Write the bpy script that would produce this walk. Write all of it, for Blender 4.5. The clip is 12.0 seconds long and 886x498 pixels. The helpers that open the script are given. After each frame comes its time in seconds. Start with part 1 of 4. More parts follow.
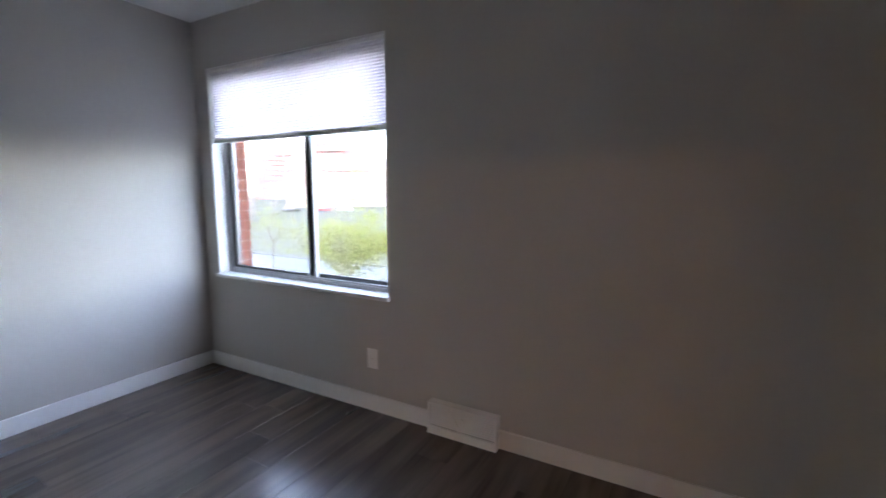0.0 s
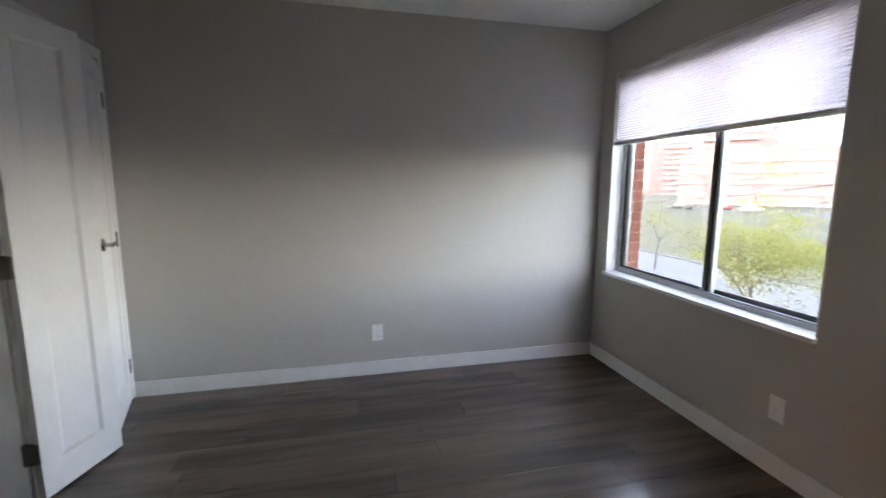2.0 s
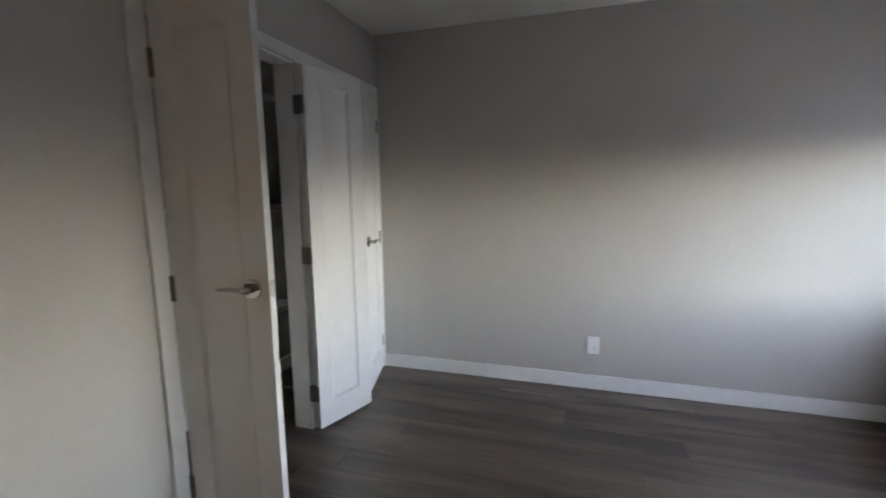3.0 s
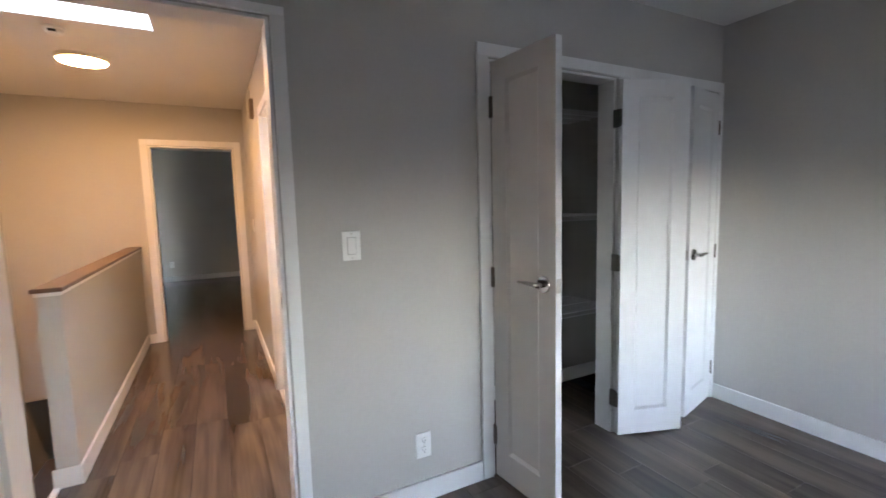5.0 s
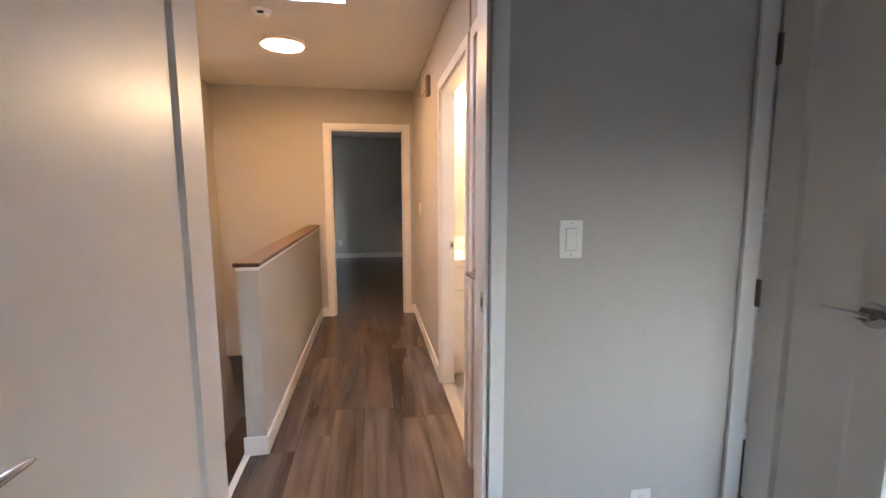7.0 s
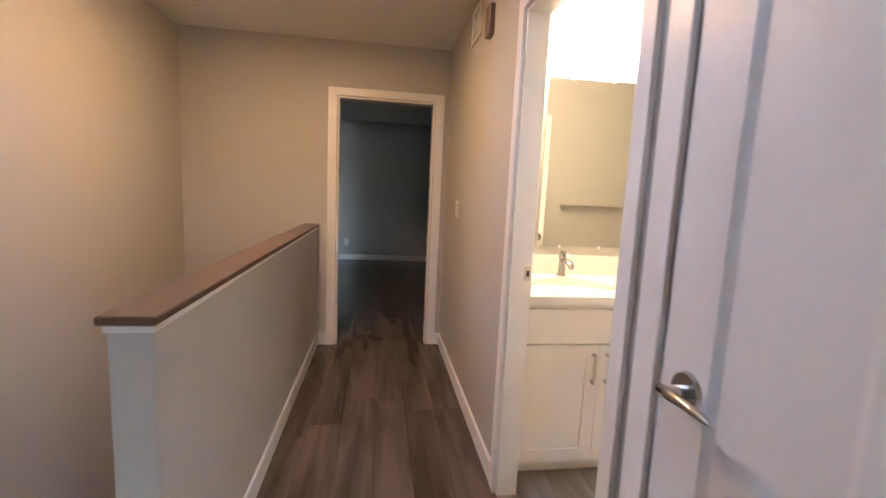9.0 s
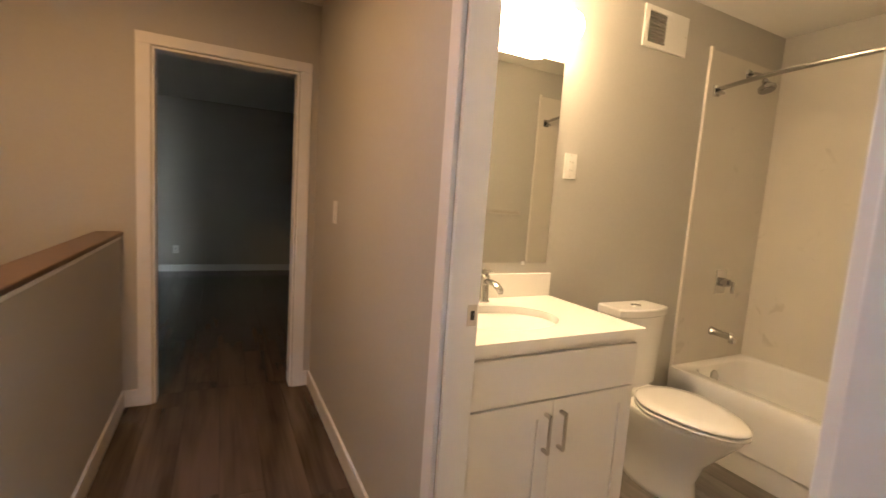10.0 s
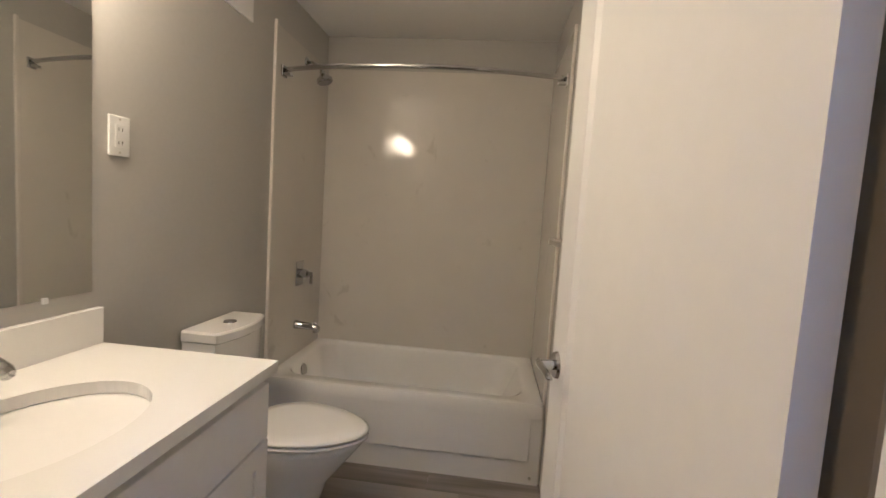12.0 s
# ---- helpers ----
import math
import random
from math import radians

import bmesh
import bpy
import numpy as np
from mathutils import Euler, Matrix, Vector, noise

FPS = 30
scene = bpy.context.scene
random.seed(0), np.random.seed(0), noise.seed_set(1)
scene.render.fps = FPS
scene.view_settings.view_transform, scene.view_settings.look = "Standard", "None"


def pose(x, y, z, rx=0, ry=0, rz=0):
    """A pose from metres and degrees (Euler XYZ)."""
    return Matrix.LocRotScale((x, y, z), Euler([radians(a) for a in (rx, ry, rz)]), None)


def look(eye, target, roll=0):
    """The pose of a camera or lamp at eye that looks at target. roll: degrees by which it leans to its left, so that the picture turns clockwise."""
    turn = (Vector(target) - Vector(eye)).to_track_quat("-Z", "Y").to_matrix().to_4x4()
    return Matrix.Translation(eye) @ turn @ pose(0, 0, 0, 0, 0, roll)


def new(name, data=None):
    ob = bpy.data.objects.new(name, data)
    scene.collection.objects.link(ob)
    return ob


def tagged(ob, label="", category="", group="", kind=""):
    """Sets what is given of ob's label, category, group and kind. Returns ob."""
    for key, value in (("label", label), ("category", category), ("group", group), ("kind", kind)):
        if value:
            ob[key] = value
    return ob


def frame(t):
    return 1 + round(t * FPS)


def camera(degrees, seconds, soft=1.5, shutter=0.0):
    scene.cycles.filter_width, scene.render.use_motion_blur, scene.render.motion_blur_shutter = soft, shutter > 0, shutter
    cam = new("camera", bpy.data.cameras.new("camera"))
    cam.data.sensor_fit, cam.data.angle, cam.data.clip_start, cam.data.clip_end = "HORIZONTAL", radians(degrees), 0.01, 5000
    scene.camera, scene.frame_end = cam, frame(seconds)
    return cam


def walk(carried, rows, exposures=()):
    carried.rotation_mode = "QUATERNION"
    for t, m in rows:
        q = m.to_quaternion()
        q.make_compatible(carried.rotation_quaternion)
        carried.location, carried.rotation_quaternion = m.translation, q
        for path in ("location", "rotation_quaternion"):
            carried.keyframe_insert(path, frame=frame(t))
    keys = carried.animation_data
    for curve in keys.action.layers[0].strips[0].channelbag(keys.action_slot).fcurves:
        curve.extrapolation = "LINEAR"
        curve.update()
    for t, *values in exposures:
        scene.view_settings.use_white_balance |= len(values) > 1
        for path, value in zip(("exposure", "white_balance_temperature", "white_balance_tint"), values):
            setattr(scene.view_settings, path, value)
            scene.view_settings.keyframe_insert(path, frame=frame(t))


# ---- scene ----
cam = camera(90.5, 12.0, shutter=0.3)
PATH = [
    (0, (0.184, 0.071, 1.308), (-0.776, 1.805, 1.043), 0.0),
    (0.5, (0.216, 0.113, 1.33), (-1.239, 1.456, 1.045), -0.1),
    (1, (0.222, 0.126, 1.338), (-1.51, 1.079, 1.038), 0.5),
    (1.5, (0.156, 0.097, 1.346), (-1.69, 0.807, 1.045), 0.4),
    (2, (0.111, 0.084, 1.35), (-1.813, 0.548, 1.06), 0.2),
    (2.5, (0.108, 0.13, 1.371), (-1.871, 0.132, 1.083), -0.5),
    (3, (0.105, 0.224, 1.374), (-1.786, -0.366, 1.101), -0.8),
    (5, (0.057, 0.547, 1.38), (-0.856, -1.221, 1.174), -1.5),
    (5.5, (0.045, 0.55, 1.375), (-0.572, -1.342, 1.177), -1.9),
    (6, (0.064, 0.504, 1.372), (-0.366, -1.438, 1.164), -1.5),
    (6.5, (0.136, 0.33, 1.363), (-0.203, -1.628, 1.137), -0.5),
    (7, (0.185, 0.077, 1.361), (-0.132, -1.881, 1.11), -0.1),
    (7.5, (0.173, -0.207, 1.367), (-0.067, -2.174, 1.097), 2.0),
    (7.7, (0.184, -0.325, 1.349), (-0.04, -2.295, 1.082), 2.5),
    (9.3, (0.281, -1.417, 1.326), (-0.066, -3.371, 1.074), 2.8),
    (9.5, (0.294, -1.591, 1.325), (-0.234, -3.505, 1.087), 3.3),
    (10, (0.258, -1.891, 1.313), (-0.645, -3.662, 1.093), 3.9),
    (10.5, (0.155, -2.12, 1.324), (-1.129, -3.638, 1.104), 4.7),
    (11, (0.075, -2.29, 1.331), (-1.676, -3.239, 1.147), 5.3),
    (11.5, (0.05, -2.399, 1.345), (-1.898, -2.823, 1.184), 3.9),
    (12, (0.019, -2.384, 1.345), (-1.964, -2.592, 1.183), 3.7),
]
EXPOSURES = [(0.0, 6.7, 5750, 18), (1.5, 6.5, 6300, 18), (2.5, 6.4, 6500, 18), (3.2, 6.65, 6450, 17), (4.8, 7.05, 6000, 17), (6.0, 6.95, 5950, 17), (7.7, 6.8, 5850, 16), (9.3, 6.3, 5300, 12), (10.0, 5.9, 6000, 10), (10.5, 5.6, 6300, 8), (11.0, 5.25, 5400, 9), (12.0, 5.15, 4650, 10)]
walk(cam, [(t, look(eye, target, roll)) for t, eye, target, roll in PATH], EXPOSURES)

# ---- world and sun ----
world = bpy.data.worlds.new("world")
scene.world = world
world.use_nodes = True
wn = world.node_tree.nodes
sky = wn.new("ShaderNodeTexSky")
sky.sky_type = "NISHITA"
sky.sun_disc = False
sky.sun_elevation = radians(70)
sky.sun_rotation = radians(180)
sky.dust_density = 1.0
sky.air_density = 1.8
sky.ozone_density = 0.5
haze = wn.new("ShaderNodeHueSaturation")
haze.inputs["Saturation"].default_value = 0.55
world.node_tree.links.new(sky.outputs[0], haze.inputs["Color"])
world.node_tree.links.new(haze.outputs[0], wn["Background"].inputs[0])
wn["Background"].inputs[1].default_value = 0.15
sun = new("sun", bpy.data.lights.new("sun", "SUN"))
sun.data.energy, sun.data.angle, sun.data.color = 0.3, radians(30), (1.0, 0.98, 0.96)
sun.matrix_world = look((0, -16.4, 45), (0, 0, 0))


# ---- materials ----
def material(name, color, rough=0.5, metal=0.0, grain=0.0, grain_scale=40.0, bump=0.0, bump_scale=200.0, spots=0.0, coat=0.0, emit=0.0):
    m = bpy.data.materials.new(name)
    m.use_nodes = True
    t = m.node_tree
    b = t.nodes["Principled BSDF"]
    b.inputs["Base Color"].default_value = (*color, 1)
    b.inputs["Roughness"].default_value = rough
    b.inputs["Metallic"].default_value = metal
    b.inputs["Coat Weight"].default_value = coat
    co = t.nodes.new("ShaderNodeTexCoord")
    if grain:
        n = t.nodes.new("ShaderNodeTexNoise")
        n.inputs["Scale"].default_value, n.inputs["Detail"].default_value = grain_scale, 4
        n2 = t.nodes.new("ShaderNodeTexNoise")
        n2.inputs["Scale"].default_value, n2.inputs["Detail"].default_value = 1.3, 3
        t.links.new(co.outputs["Object"], n.inputs["Vector"])
        t.links.new(co.outputs["Object"], n2.inputs["Vector"])
        add = t.nodes.new("ShaderNodeMath")
        t.links.new(n.outputs[0], add.inputs[0])
        t.links.new(n2.outputs[0], add.inputs[1])
        r = t.nodes.new("ShaderNodeMapRange")
        r.inputs["From Min"].default_value, r.inputs["From Max"].default_value = 0.6, 1.4
        r.inputs["To Min"].default_value, r.inputs["To Max"].default_value = 1 - grain, 1 + grain
        t.links.new(add.outputs[0], r.inputs["Value"])
        mix = t.nodes.new("ShaderNodeMix")
        mix.data_type, mix.blend_type = "RGBA", "MULTIPLY"
        mix.inputs["Factor"].default_value = 1
        mix.inputs["A"].default_value = (*color, 1)
        t.links.new(r.outputs[0], mix.inputs["B"])
        t.links.new(mix.outputs["Result"], b.inputs["Base Color"])
        rr = t.nodes.new("ShaderNodeMapRange")
        rr.inputs["To Min"].default_value, rr.inputs["To Max"].default_value = max(rough - 0.06, 0.02), min(rough + 0.08, 1)
        t.links.new(n2.outputs[0], rr.inputs["Value"])
        t.links.new(rr.outputs[0], b.inputs["Roughness"])
    if bump:
        n = t.nodes.new("ShaderNodeTexNoise")
        n.inputs["Scale"].default_value, n.inputs["Detail"].default_value = bump_scale, 3
        t.links.new(co.outputs["Object"], n.inputs["Vector"])
        k = t.nodes.new("ShaderNodeBump")
        k.inputs["Strength"].default_value, k.inputs["Distance"].default_value = bump, 0.002
        t.links.new(n.outputs[0], k.inputs["Height"])
        t.links.new(k.outputs[0], b.inputs["Normal"])
    if emit:
        b.inputs["Emission Color"].default_value = (*color, 1)
        b.inputs["Emission Strength"].default_value = emit
    return m


def plank_material(name, dark, light, rough, seed):
    """Wood-look planks: grain runs along y, each plank shifted by its own random number."""
    m = bpy.data.materials.new(name)
    m.use_nodes = True
    t = m.node_tree
    b = t.nodes["Principled BSDF"]
    co = t.nodes.new("ShaderNodeTexCoord")
    info = t.nodes.new("ShaderNodeObjectInfo")
    off = t.nodes.new("ShaderNodeMath")
    off.operation = "MULTIPLY"
    off.inputs[1].default_value = 37.0 + seed
    t.links.new(info.outputs["Random"], off.inputs[0])
    shift = t.nodes.new("ShaderNodeVectorMath")
    t.links.new(co.outputs["Object"], shift.inputs[0])
    t.links.new(off.outputs[0], shift.inputs[1])

    def streak(sx, sy, detail, distort):
        mp = t.nodes.new("ShaderNodeMapping")
        mp.inputs["Scale"].default_value = (sx, sy, 1)
        t.links.new(shift.outputs[0], mp.inputs["Vector"])
        n = t.nodes.new("ShaderNodeTexNoise")
        n.inputs["Scale"].default_value, n.inputs["Detail"].default_value = 1.0, detail
        n.inputs["Distortion"].default_value = distort
        t.links.new(mp.outputs[0], n.inputs["Vector"])
        return n.outputs[0]

    fine, broad, knots = streak(80, 2.2, 2, 0.1), streak(10, 1.1, 2.5, 0.4), streak(24, 2.2, 1, 0.2)
    s1 = t.nodes.new("ShaderNodeMath")
    s1.operation = "MULTIPLY_ADD"
    s1.inputs[1].default_value = 0.22
    t.links.new(fine, s1.inputs[0])
    t.links.new(broad, s1.inputs[2])
    s2 = t.nodes.new("ShaderNodeMath")
    s2.operation = "MULTIPLY_ADD"
    s2.inputs[1].default_value = 0.12
    t.links.new(knots, s2.inputs[0])
    t.links.new(s1.outputs[0], s2.inputs[2])
    s3 = t.nodes.new("ShaderNodeMath")
    s3.operation = "MULTIPLY_ADD"
    s3.inputs[1].default_value = 0.13
    t.links.new(info.outputs["Random"], s3.inputs[0])
    t.links.new(s2.outputs[0], s3.inputs[2])
    ramp = t.nodes.new("ShaderNodeValToRGB")
    ramp.color_ramp.elements[0].position, ramp.color_ramp.elements[0].color = 0.48, (*dark, 1)
    ramp.color_ramp.elements[1].position, ramp.color_ramp.elements[1].color = 0.92, (*light, 1)
    t.links.new(s3.outputs[0], ramp.inputs[0])
    t.links.new(ramp.outputs[0], b.inputs["Base Color"])
    rr = t.nodes.new("ShaderNodeMapRange")
    rr.inputs["To Min"].default_value, rr.inputs["To Max"].default_value = rough - 0.04, rough + 0.05
    t.links.new(broad, rr.inputs["Value"])
    t.links.new(rr.outputs[0], b.inputs["Roughness"])
    return m


WALL = material("wall_paint", (0.490, 0.478, 0.445), 0.62, grain=0.03, grain_scale=60, bump=0.12, bump_scale=260)
CEIL = material("ceiling_paint", (0.80, 0.79, 0.76), 0.75, grain=0.02, bump=0.1, bump_scale=220)
TRIM = material("white_trim_paint", (0.80, 0.80, 0.79), 0.35, grain=0.025, grain_scale=25, bump=0.05, bump_scale=90)
DOORP = material("white_door_paint", (0.76, 0.76, 0.75), 0.34, grain=0.025, grain_scale=18, bump=0.08, bump_scale=70)
FLOOR = plank_material("vinyl_planks", (0.048, 0.0360, 0.0285), (0.128, 0.0970, 0.0770), 0.20, 0)
BFLOOR = plank_material("bath_planks", (0.13, 0.115, 0.10), (0.34, 0.30, 0.265), 0.4, 5)
GAP = material("joint", (0.045, 0.034, 0.028), 0.7)
CHROME = material("chrome", (0.52, 0.515, 0.51), 0.07, 1.0, grain=0.03)
NICKEL = material("brushed_nickel", (0.55, 0.52, 0.48), 0.3, 1.0, grain=0.05)
HINGE = material("hinge_metal", (0.22, 0.20, 0.18), 0.42, 0.9, grain=0.08)
CAPWOOD = material("cap_wood", (0.105, 0.062, 0.040), 0.38, grain=0.25, grain_scale=30, bump=0.1, bump_scale=60)
ALU = material("window_aluminium", (0.42, 0.43, 0.44), 0.4, 0.7, grain=0.05)
DARKALU = material("dark_window_frame", (0.025, 0.023, 0.024), 0.4, 0.3, grain=0.08)
BRICK = material("red_brick", (0.36, 0.115, 0.065), 0.85, grain=0.2, grain_scale=50, bump=0.4, bump_scale=120)
MORTAR = material("mortar", (0.55, 0.52, 0.48), 0.9, grain=0.1)
PLASTIC = material("white_plastic", (0.82, 0.82, 0.80), 0.3, grain=0.01)
SLOT = material("dark_slot", (0.02, 0.02, 0.02), 0.6)
PORC = material("white_porcelain", (0.84, 0.83, 0.80), 0.08, grain=0.01, coat=0.3)
ACRYL = material("tub_enamel", (0.82, 0.81, 0.78), 0.14, grain=0.015, coat=0.2)
QUARTZ = material("white_quartz", (0.84, 0.83, 0.80), 0.2, grain=0.02, grain_scale=200)
CAB = material("cabinet_paint", (0.80, 0.79, 0.77), 0.38, grain=0.015)
WIRE = material("white_wire", (0.78, 0.78, 0.77), 0.4, grain=0.02)
CARPET = material("stair_carpet", (0.024, 0.018, 0.014), 0.95, grain=0.3, grain_scale=180, bump=0.6, bump_scale=400)
GRILLE = material("grey_grille", (0.26, 0.25, 0.235), 0.6, grain=0.05)


def marble():
    m = material("cultured_marble", (0.68, 0.65, 0.59), 0.03, grain=0.03, grain_scale=5, coat=0.2)
    t = m.node_tree
    b = t.nodes["Principled BSDF"]
    src = b.inputs["Base Color"].links[0].from_socket
    co = t.nodes.new("ShaderNodeTexCoord")
    n = t.nodes.new("ShaderNodeTexNoise")
    n.inputs["Scale"].default_value, n.inputs["Detail"].default_value, n.inputs["Distortion"].default_value = 4.5, 6, 1.5
    t.links.new(co.outputs["Object"], n.inputs["Vector"])
    v = t.nodes.new("ShaderNodeValToRGB")
    v.color_ramp.elements[0].position, v.color_ramp.elements[1].position = 0.66, 0.72
    t.links.new(n.outputs[0], v.inputs[0])
    mix = t.nodes.new("ShaderNodeMix")
    mix.data_type = "RGBA"
    t.links.new(v.outputs[0], mix.inputs["Factor"])
    t.links.new(src, mix.inputs["A"])
    mix.inputs["B"].default_value = (0.60, 0.57, 0.51, 1)
    t.links.new(mix.outputs["Result"], b.inputs["Base Color"])
    return m


MARBLE = marble()


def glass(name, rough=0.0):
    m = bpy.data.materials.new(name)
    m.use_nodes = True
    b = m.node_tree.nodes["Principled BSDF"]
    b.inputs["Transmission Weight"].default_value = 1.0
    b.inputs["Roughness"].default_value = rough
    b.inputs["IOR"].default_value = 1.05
    # dark tint added to dim the over-bright outdoors, not the glass's own colour
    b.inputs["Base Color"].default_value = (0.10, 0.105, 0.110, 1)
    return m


DIM_GLASS = glass("dimmed_window_glass")
MIRROR = material("mirror_silver", (0.86, 0.87, 0.84), 0.015, 1.0)


def shade_cloth():
    m = bpy.data.materials.new("cellular_shade_cloth")
    m.use_nodes = True
    t = m.node_tree
    b = t.nodes["Principled BSDF"]
    b.inputs["Base Color"].default_value = (0.80, 0.80, 0.82, 1)
    b.inputs["Roughness"].default_value = 0.9
    tr = t.nodes.new("ShaderNodeBsdfTranslucent")
    tr.inputs["Color"].default_value = (0.66, 0.64, 0.74, 1)
    mix = t.nodes.new("ShaderNodeMixShader")
    mix.inputs[0].default_value = 0.12
    t.links.new(b.outputs[0], mix.inputs[1])
    t.links.new(tr.outputs[0], mix.inputs[2])
    t.links.new(mix.outputs[0], t.nodes["Material Output"].inputs["Surface"])
    return m


SHADE = shade_cloth()


def glow(name, color, strength):
    m = bpy.data.materials.new(name)
    m.use_nodes = True
    b = m.node_tree.nodes["Principled BSDF"]
    b.inputs["Base Color"].default_value = (0.9, 0.88, 0.84, 1)
    b.inputs["Roughness"].default_value = 0.4
    b.inputs["Emission Color"].default_value = (*color, 1)
    b.inputs["Emission Strength"].default_value = strength
    return m


LAMP_HALL = glow("hall_lamp_diffuser", (1.0, 0.52, 0.20), 2.0)
LAMP_BATH = glow("bath_lamp_glass", (1.0, 0.66, 0.34), 1.05)


# ---- building helpers ----
def box(bm, x0, x1, y0, y1, z0, z1):
    v = [bm.verts.new(p) for p in ((x0, y0, z0), (x1, y0, z0), (x1, y1, z0), (x0, y1, z0), (x0, y0, z1), (x1, y0, z1), (x1, y1, z1), (x0, y1, z1))]
    for f in ((3, 2, 1, 0), (4, 5, 6, 7), (0, 1, 5, 4), (1, 2, 6, 5), (2, 3, 7, 6), (3, 0, 4, 7)):
        bm.faces.new([v[i] for i in f])


def boxes(*rows, bevel=0.0, segments=2):
    bm = bmesh.new()
    for r in rows:
        box(bm, *r)
    if bevel:
        bmesh.ops.bevel(bm, geom=bm.edges[:], offset=bevel, segments=segments, affect="EDGES", profile=0.5)
    return bm


def part(name, bm, mat, parent=None, label="", smooth=False):
    me = bpy.data.meshes.new(name)
    bmesh.ops.recalc_face_normals(bm, faces=bm.faces[:])
    bm.to_mesh(me)
    bm.free()
    me.materials.append(mat)
    if smooth:
        me.polygons.foreach_set("use_smooth", [True] * len(me.polygons))
    ob = new(name, me)
    if parent:
        ob.parent = parent
    if label:
        ob["label"] = label
    return ob


def empty(name, m, label, category, group="", kind=""):
    ob = new(name)
    ob.empty_display_size = 0.1
    ob.matrix_basis = m
    return tagged(ob, label, category, group, kind)


def structure(name, bm, mat, label, category):
    return tagged(part(name, bm, mat), label, category, kind="structure")


def cyl(bm, p0, p1, r0, r1=None, n=20, caps=True):
    r1 = r0 if r1 is None else r1
    p0, p1 = Vector(p0), Vector(p1)
    q = (p1 - p0).to_track_quat("Z", "Y")
    rings = []
    for p, r in ((p0, r0), (p1, r1)):
        rings.append([bm.verts.new(p + q @ Vector((r * math.cos(a), r * math.sin(a), 0))) for a in [2 * math.pi * i / n for i in range(n)]])
    for i in range(n):
        j = (i + 1) % n
        bm.faces.new((rings[0][i], rings[0][j], rings[1][j], rings[1][i]))
    if caps:
        bm.faces.new(rings[0][::-1])
        bm.faces.new(rings[1])


def cylinders(*rows, n=20):
    bm = bmesh.new()
    for r in rows:
        cyl(bm, *r, n=n)
    return bm


def loft(rings, cap0=True, cap1=True):
    """A skin over closed rings of points."""
    bm = bmesh.new()
    vs = [[bm.verts.new(p) for p in ring] for ring in rings]
    n = len(vs[0])
    for a, b in zip(vs, vs[1:]):
        for i in range(n):
            j = (i + 1) % n
            bm.faces.new((a[i], a[j], b[j], b[i]))
    if cap0:
        bm.faces.new(vs[0][::-1])
    if cap1:
        bm.faces.new(vs[-1])
    return bm


def tube(points, r, n=12):
    pts = [Vector(p) for p in points]
    rings = []
    for i, p in enumerate(pts):
        d = (pts[min(i + 1, len(pts) - 1)] - pts[max(i - 1, 0)]).normalized()
        q = d.to_track_quat("Z", "Y")
        rings.append([p + q @ Vector((r * math.cos(2 * math.pi * k / n), r * math.sin(2 * math.pi * k / n), 0)) for k in range(n)])
    return loft(rings)


def oval(cx, cy, z, rx, ry, n=40, power=2.0):
    out = []
    for k in range(n):
        a = 2 * math.pi * k / n
        c, s = math.cos(a), math.sin(a)
        out.append((cx + rx * math.copysign(abs(c) ** (2 / power), c), cy + ry * math.copysign(abs(s) ** (2 / power), s), z))
    return out


# ---- large structure ----
H = 2.462
XW, YN, YS, XE = -2.922, 2.048, -1.221, 1.10          # bedroom faces
T = 0.115
XH, XB = -0.289, -0.38                                # hall face and bath face of the wall between them
YB, YBN, XBW = -3.538, -2.045, -2.889                    # bath faces
YF, XST = -4.855, 1.775                                # hall end, stair wall
WX0, WX1, WZ0, WZ1 = -2.782, -1.258, 0.690, 2.137     # window opening
DX0, DX1, DH, DHB = -0.165, 0.700, 2.040, 2.070                   # bedroom door opening
CX0, CX1, CX2, CX3 = -1.112, -1.952, -2.032, -2.882   # closet openings
BY0, BY1 = -2.912, -2.055                             # bath door opening
LY0, LY1 = -1.905, -1.43                              # linen door opening
FX0, FX1 = -0.17, 0.605                               # far door opening
YR = -9.4                                             # far room's back wall

wall_w = structure("wall_west", boxes((XW - T, XW, -1.95, 2.30, -0.3, H + 0.1)), WALL, "warm grey painted bedroom wall with a white baseboard", "wall")
wall_n = structure("wall_north", boxes((XW, WX0, YN, 2.18, -0.3, H + 0.1), (WX1, XE, YN, 2.18, -0.3, H + 0.1), (WX0, WX1, YN, 2.18, -0.3, WZ0), (WX0, WX1, YN, 2.18, WZ1, H + 0.1)), WALL, "warm grey painted wall around the window", "wall")
wall_s = structure("wall_south", boxes((XW, CX3, YS - T, YS, -0.3, H + 0.1), (CX2, CX1, YS - T, YS, -0.3, DH), (CX0, DX0, YS - T, YS, -0.3, H + 0.1), (DX1, XE, YS - T, YS, -0.3, H + 0.1),
                                      (CX3, CX0, YS - T, YS, DH, H + 0.1), (DX0, DX1, YS - T, YS, DHB, H + 0.1)), WALL, "warm grey painted wall with the bedroom door and the closet", "wall")
wall_e = structure("wall_east", boxes((XE, XE + T, YS, 2.30, -0.3, H + 0.1)), WALL, "plain warm grey painted bedroom wall", "wall")
wall_hall_w = structure("wall_hall_west", boxes((XB, XH, YF, BY0, -0.3, H), (XB, XH, BY1 + 0.028, LY0, -0.3, H), (XB, XH, LY1, YS - T, -0.3, H), (XB, XH, BY0, BY1, DH, H), (XB, XH, LY0, LY1, DH, H)), WALL,
                        "warm grey hallway wall with the bathroom and linen doors", "wall")
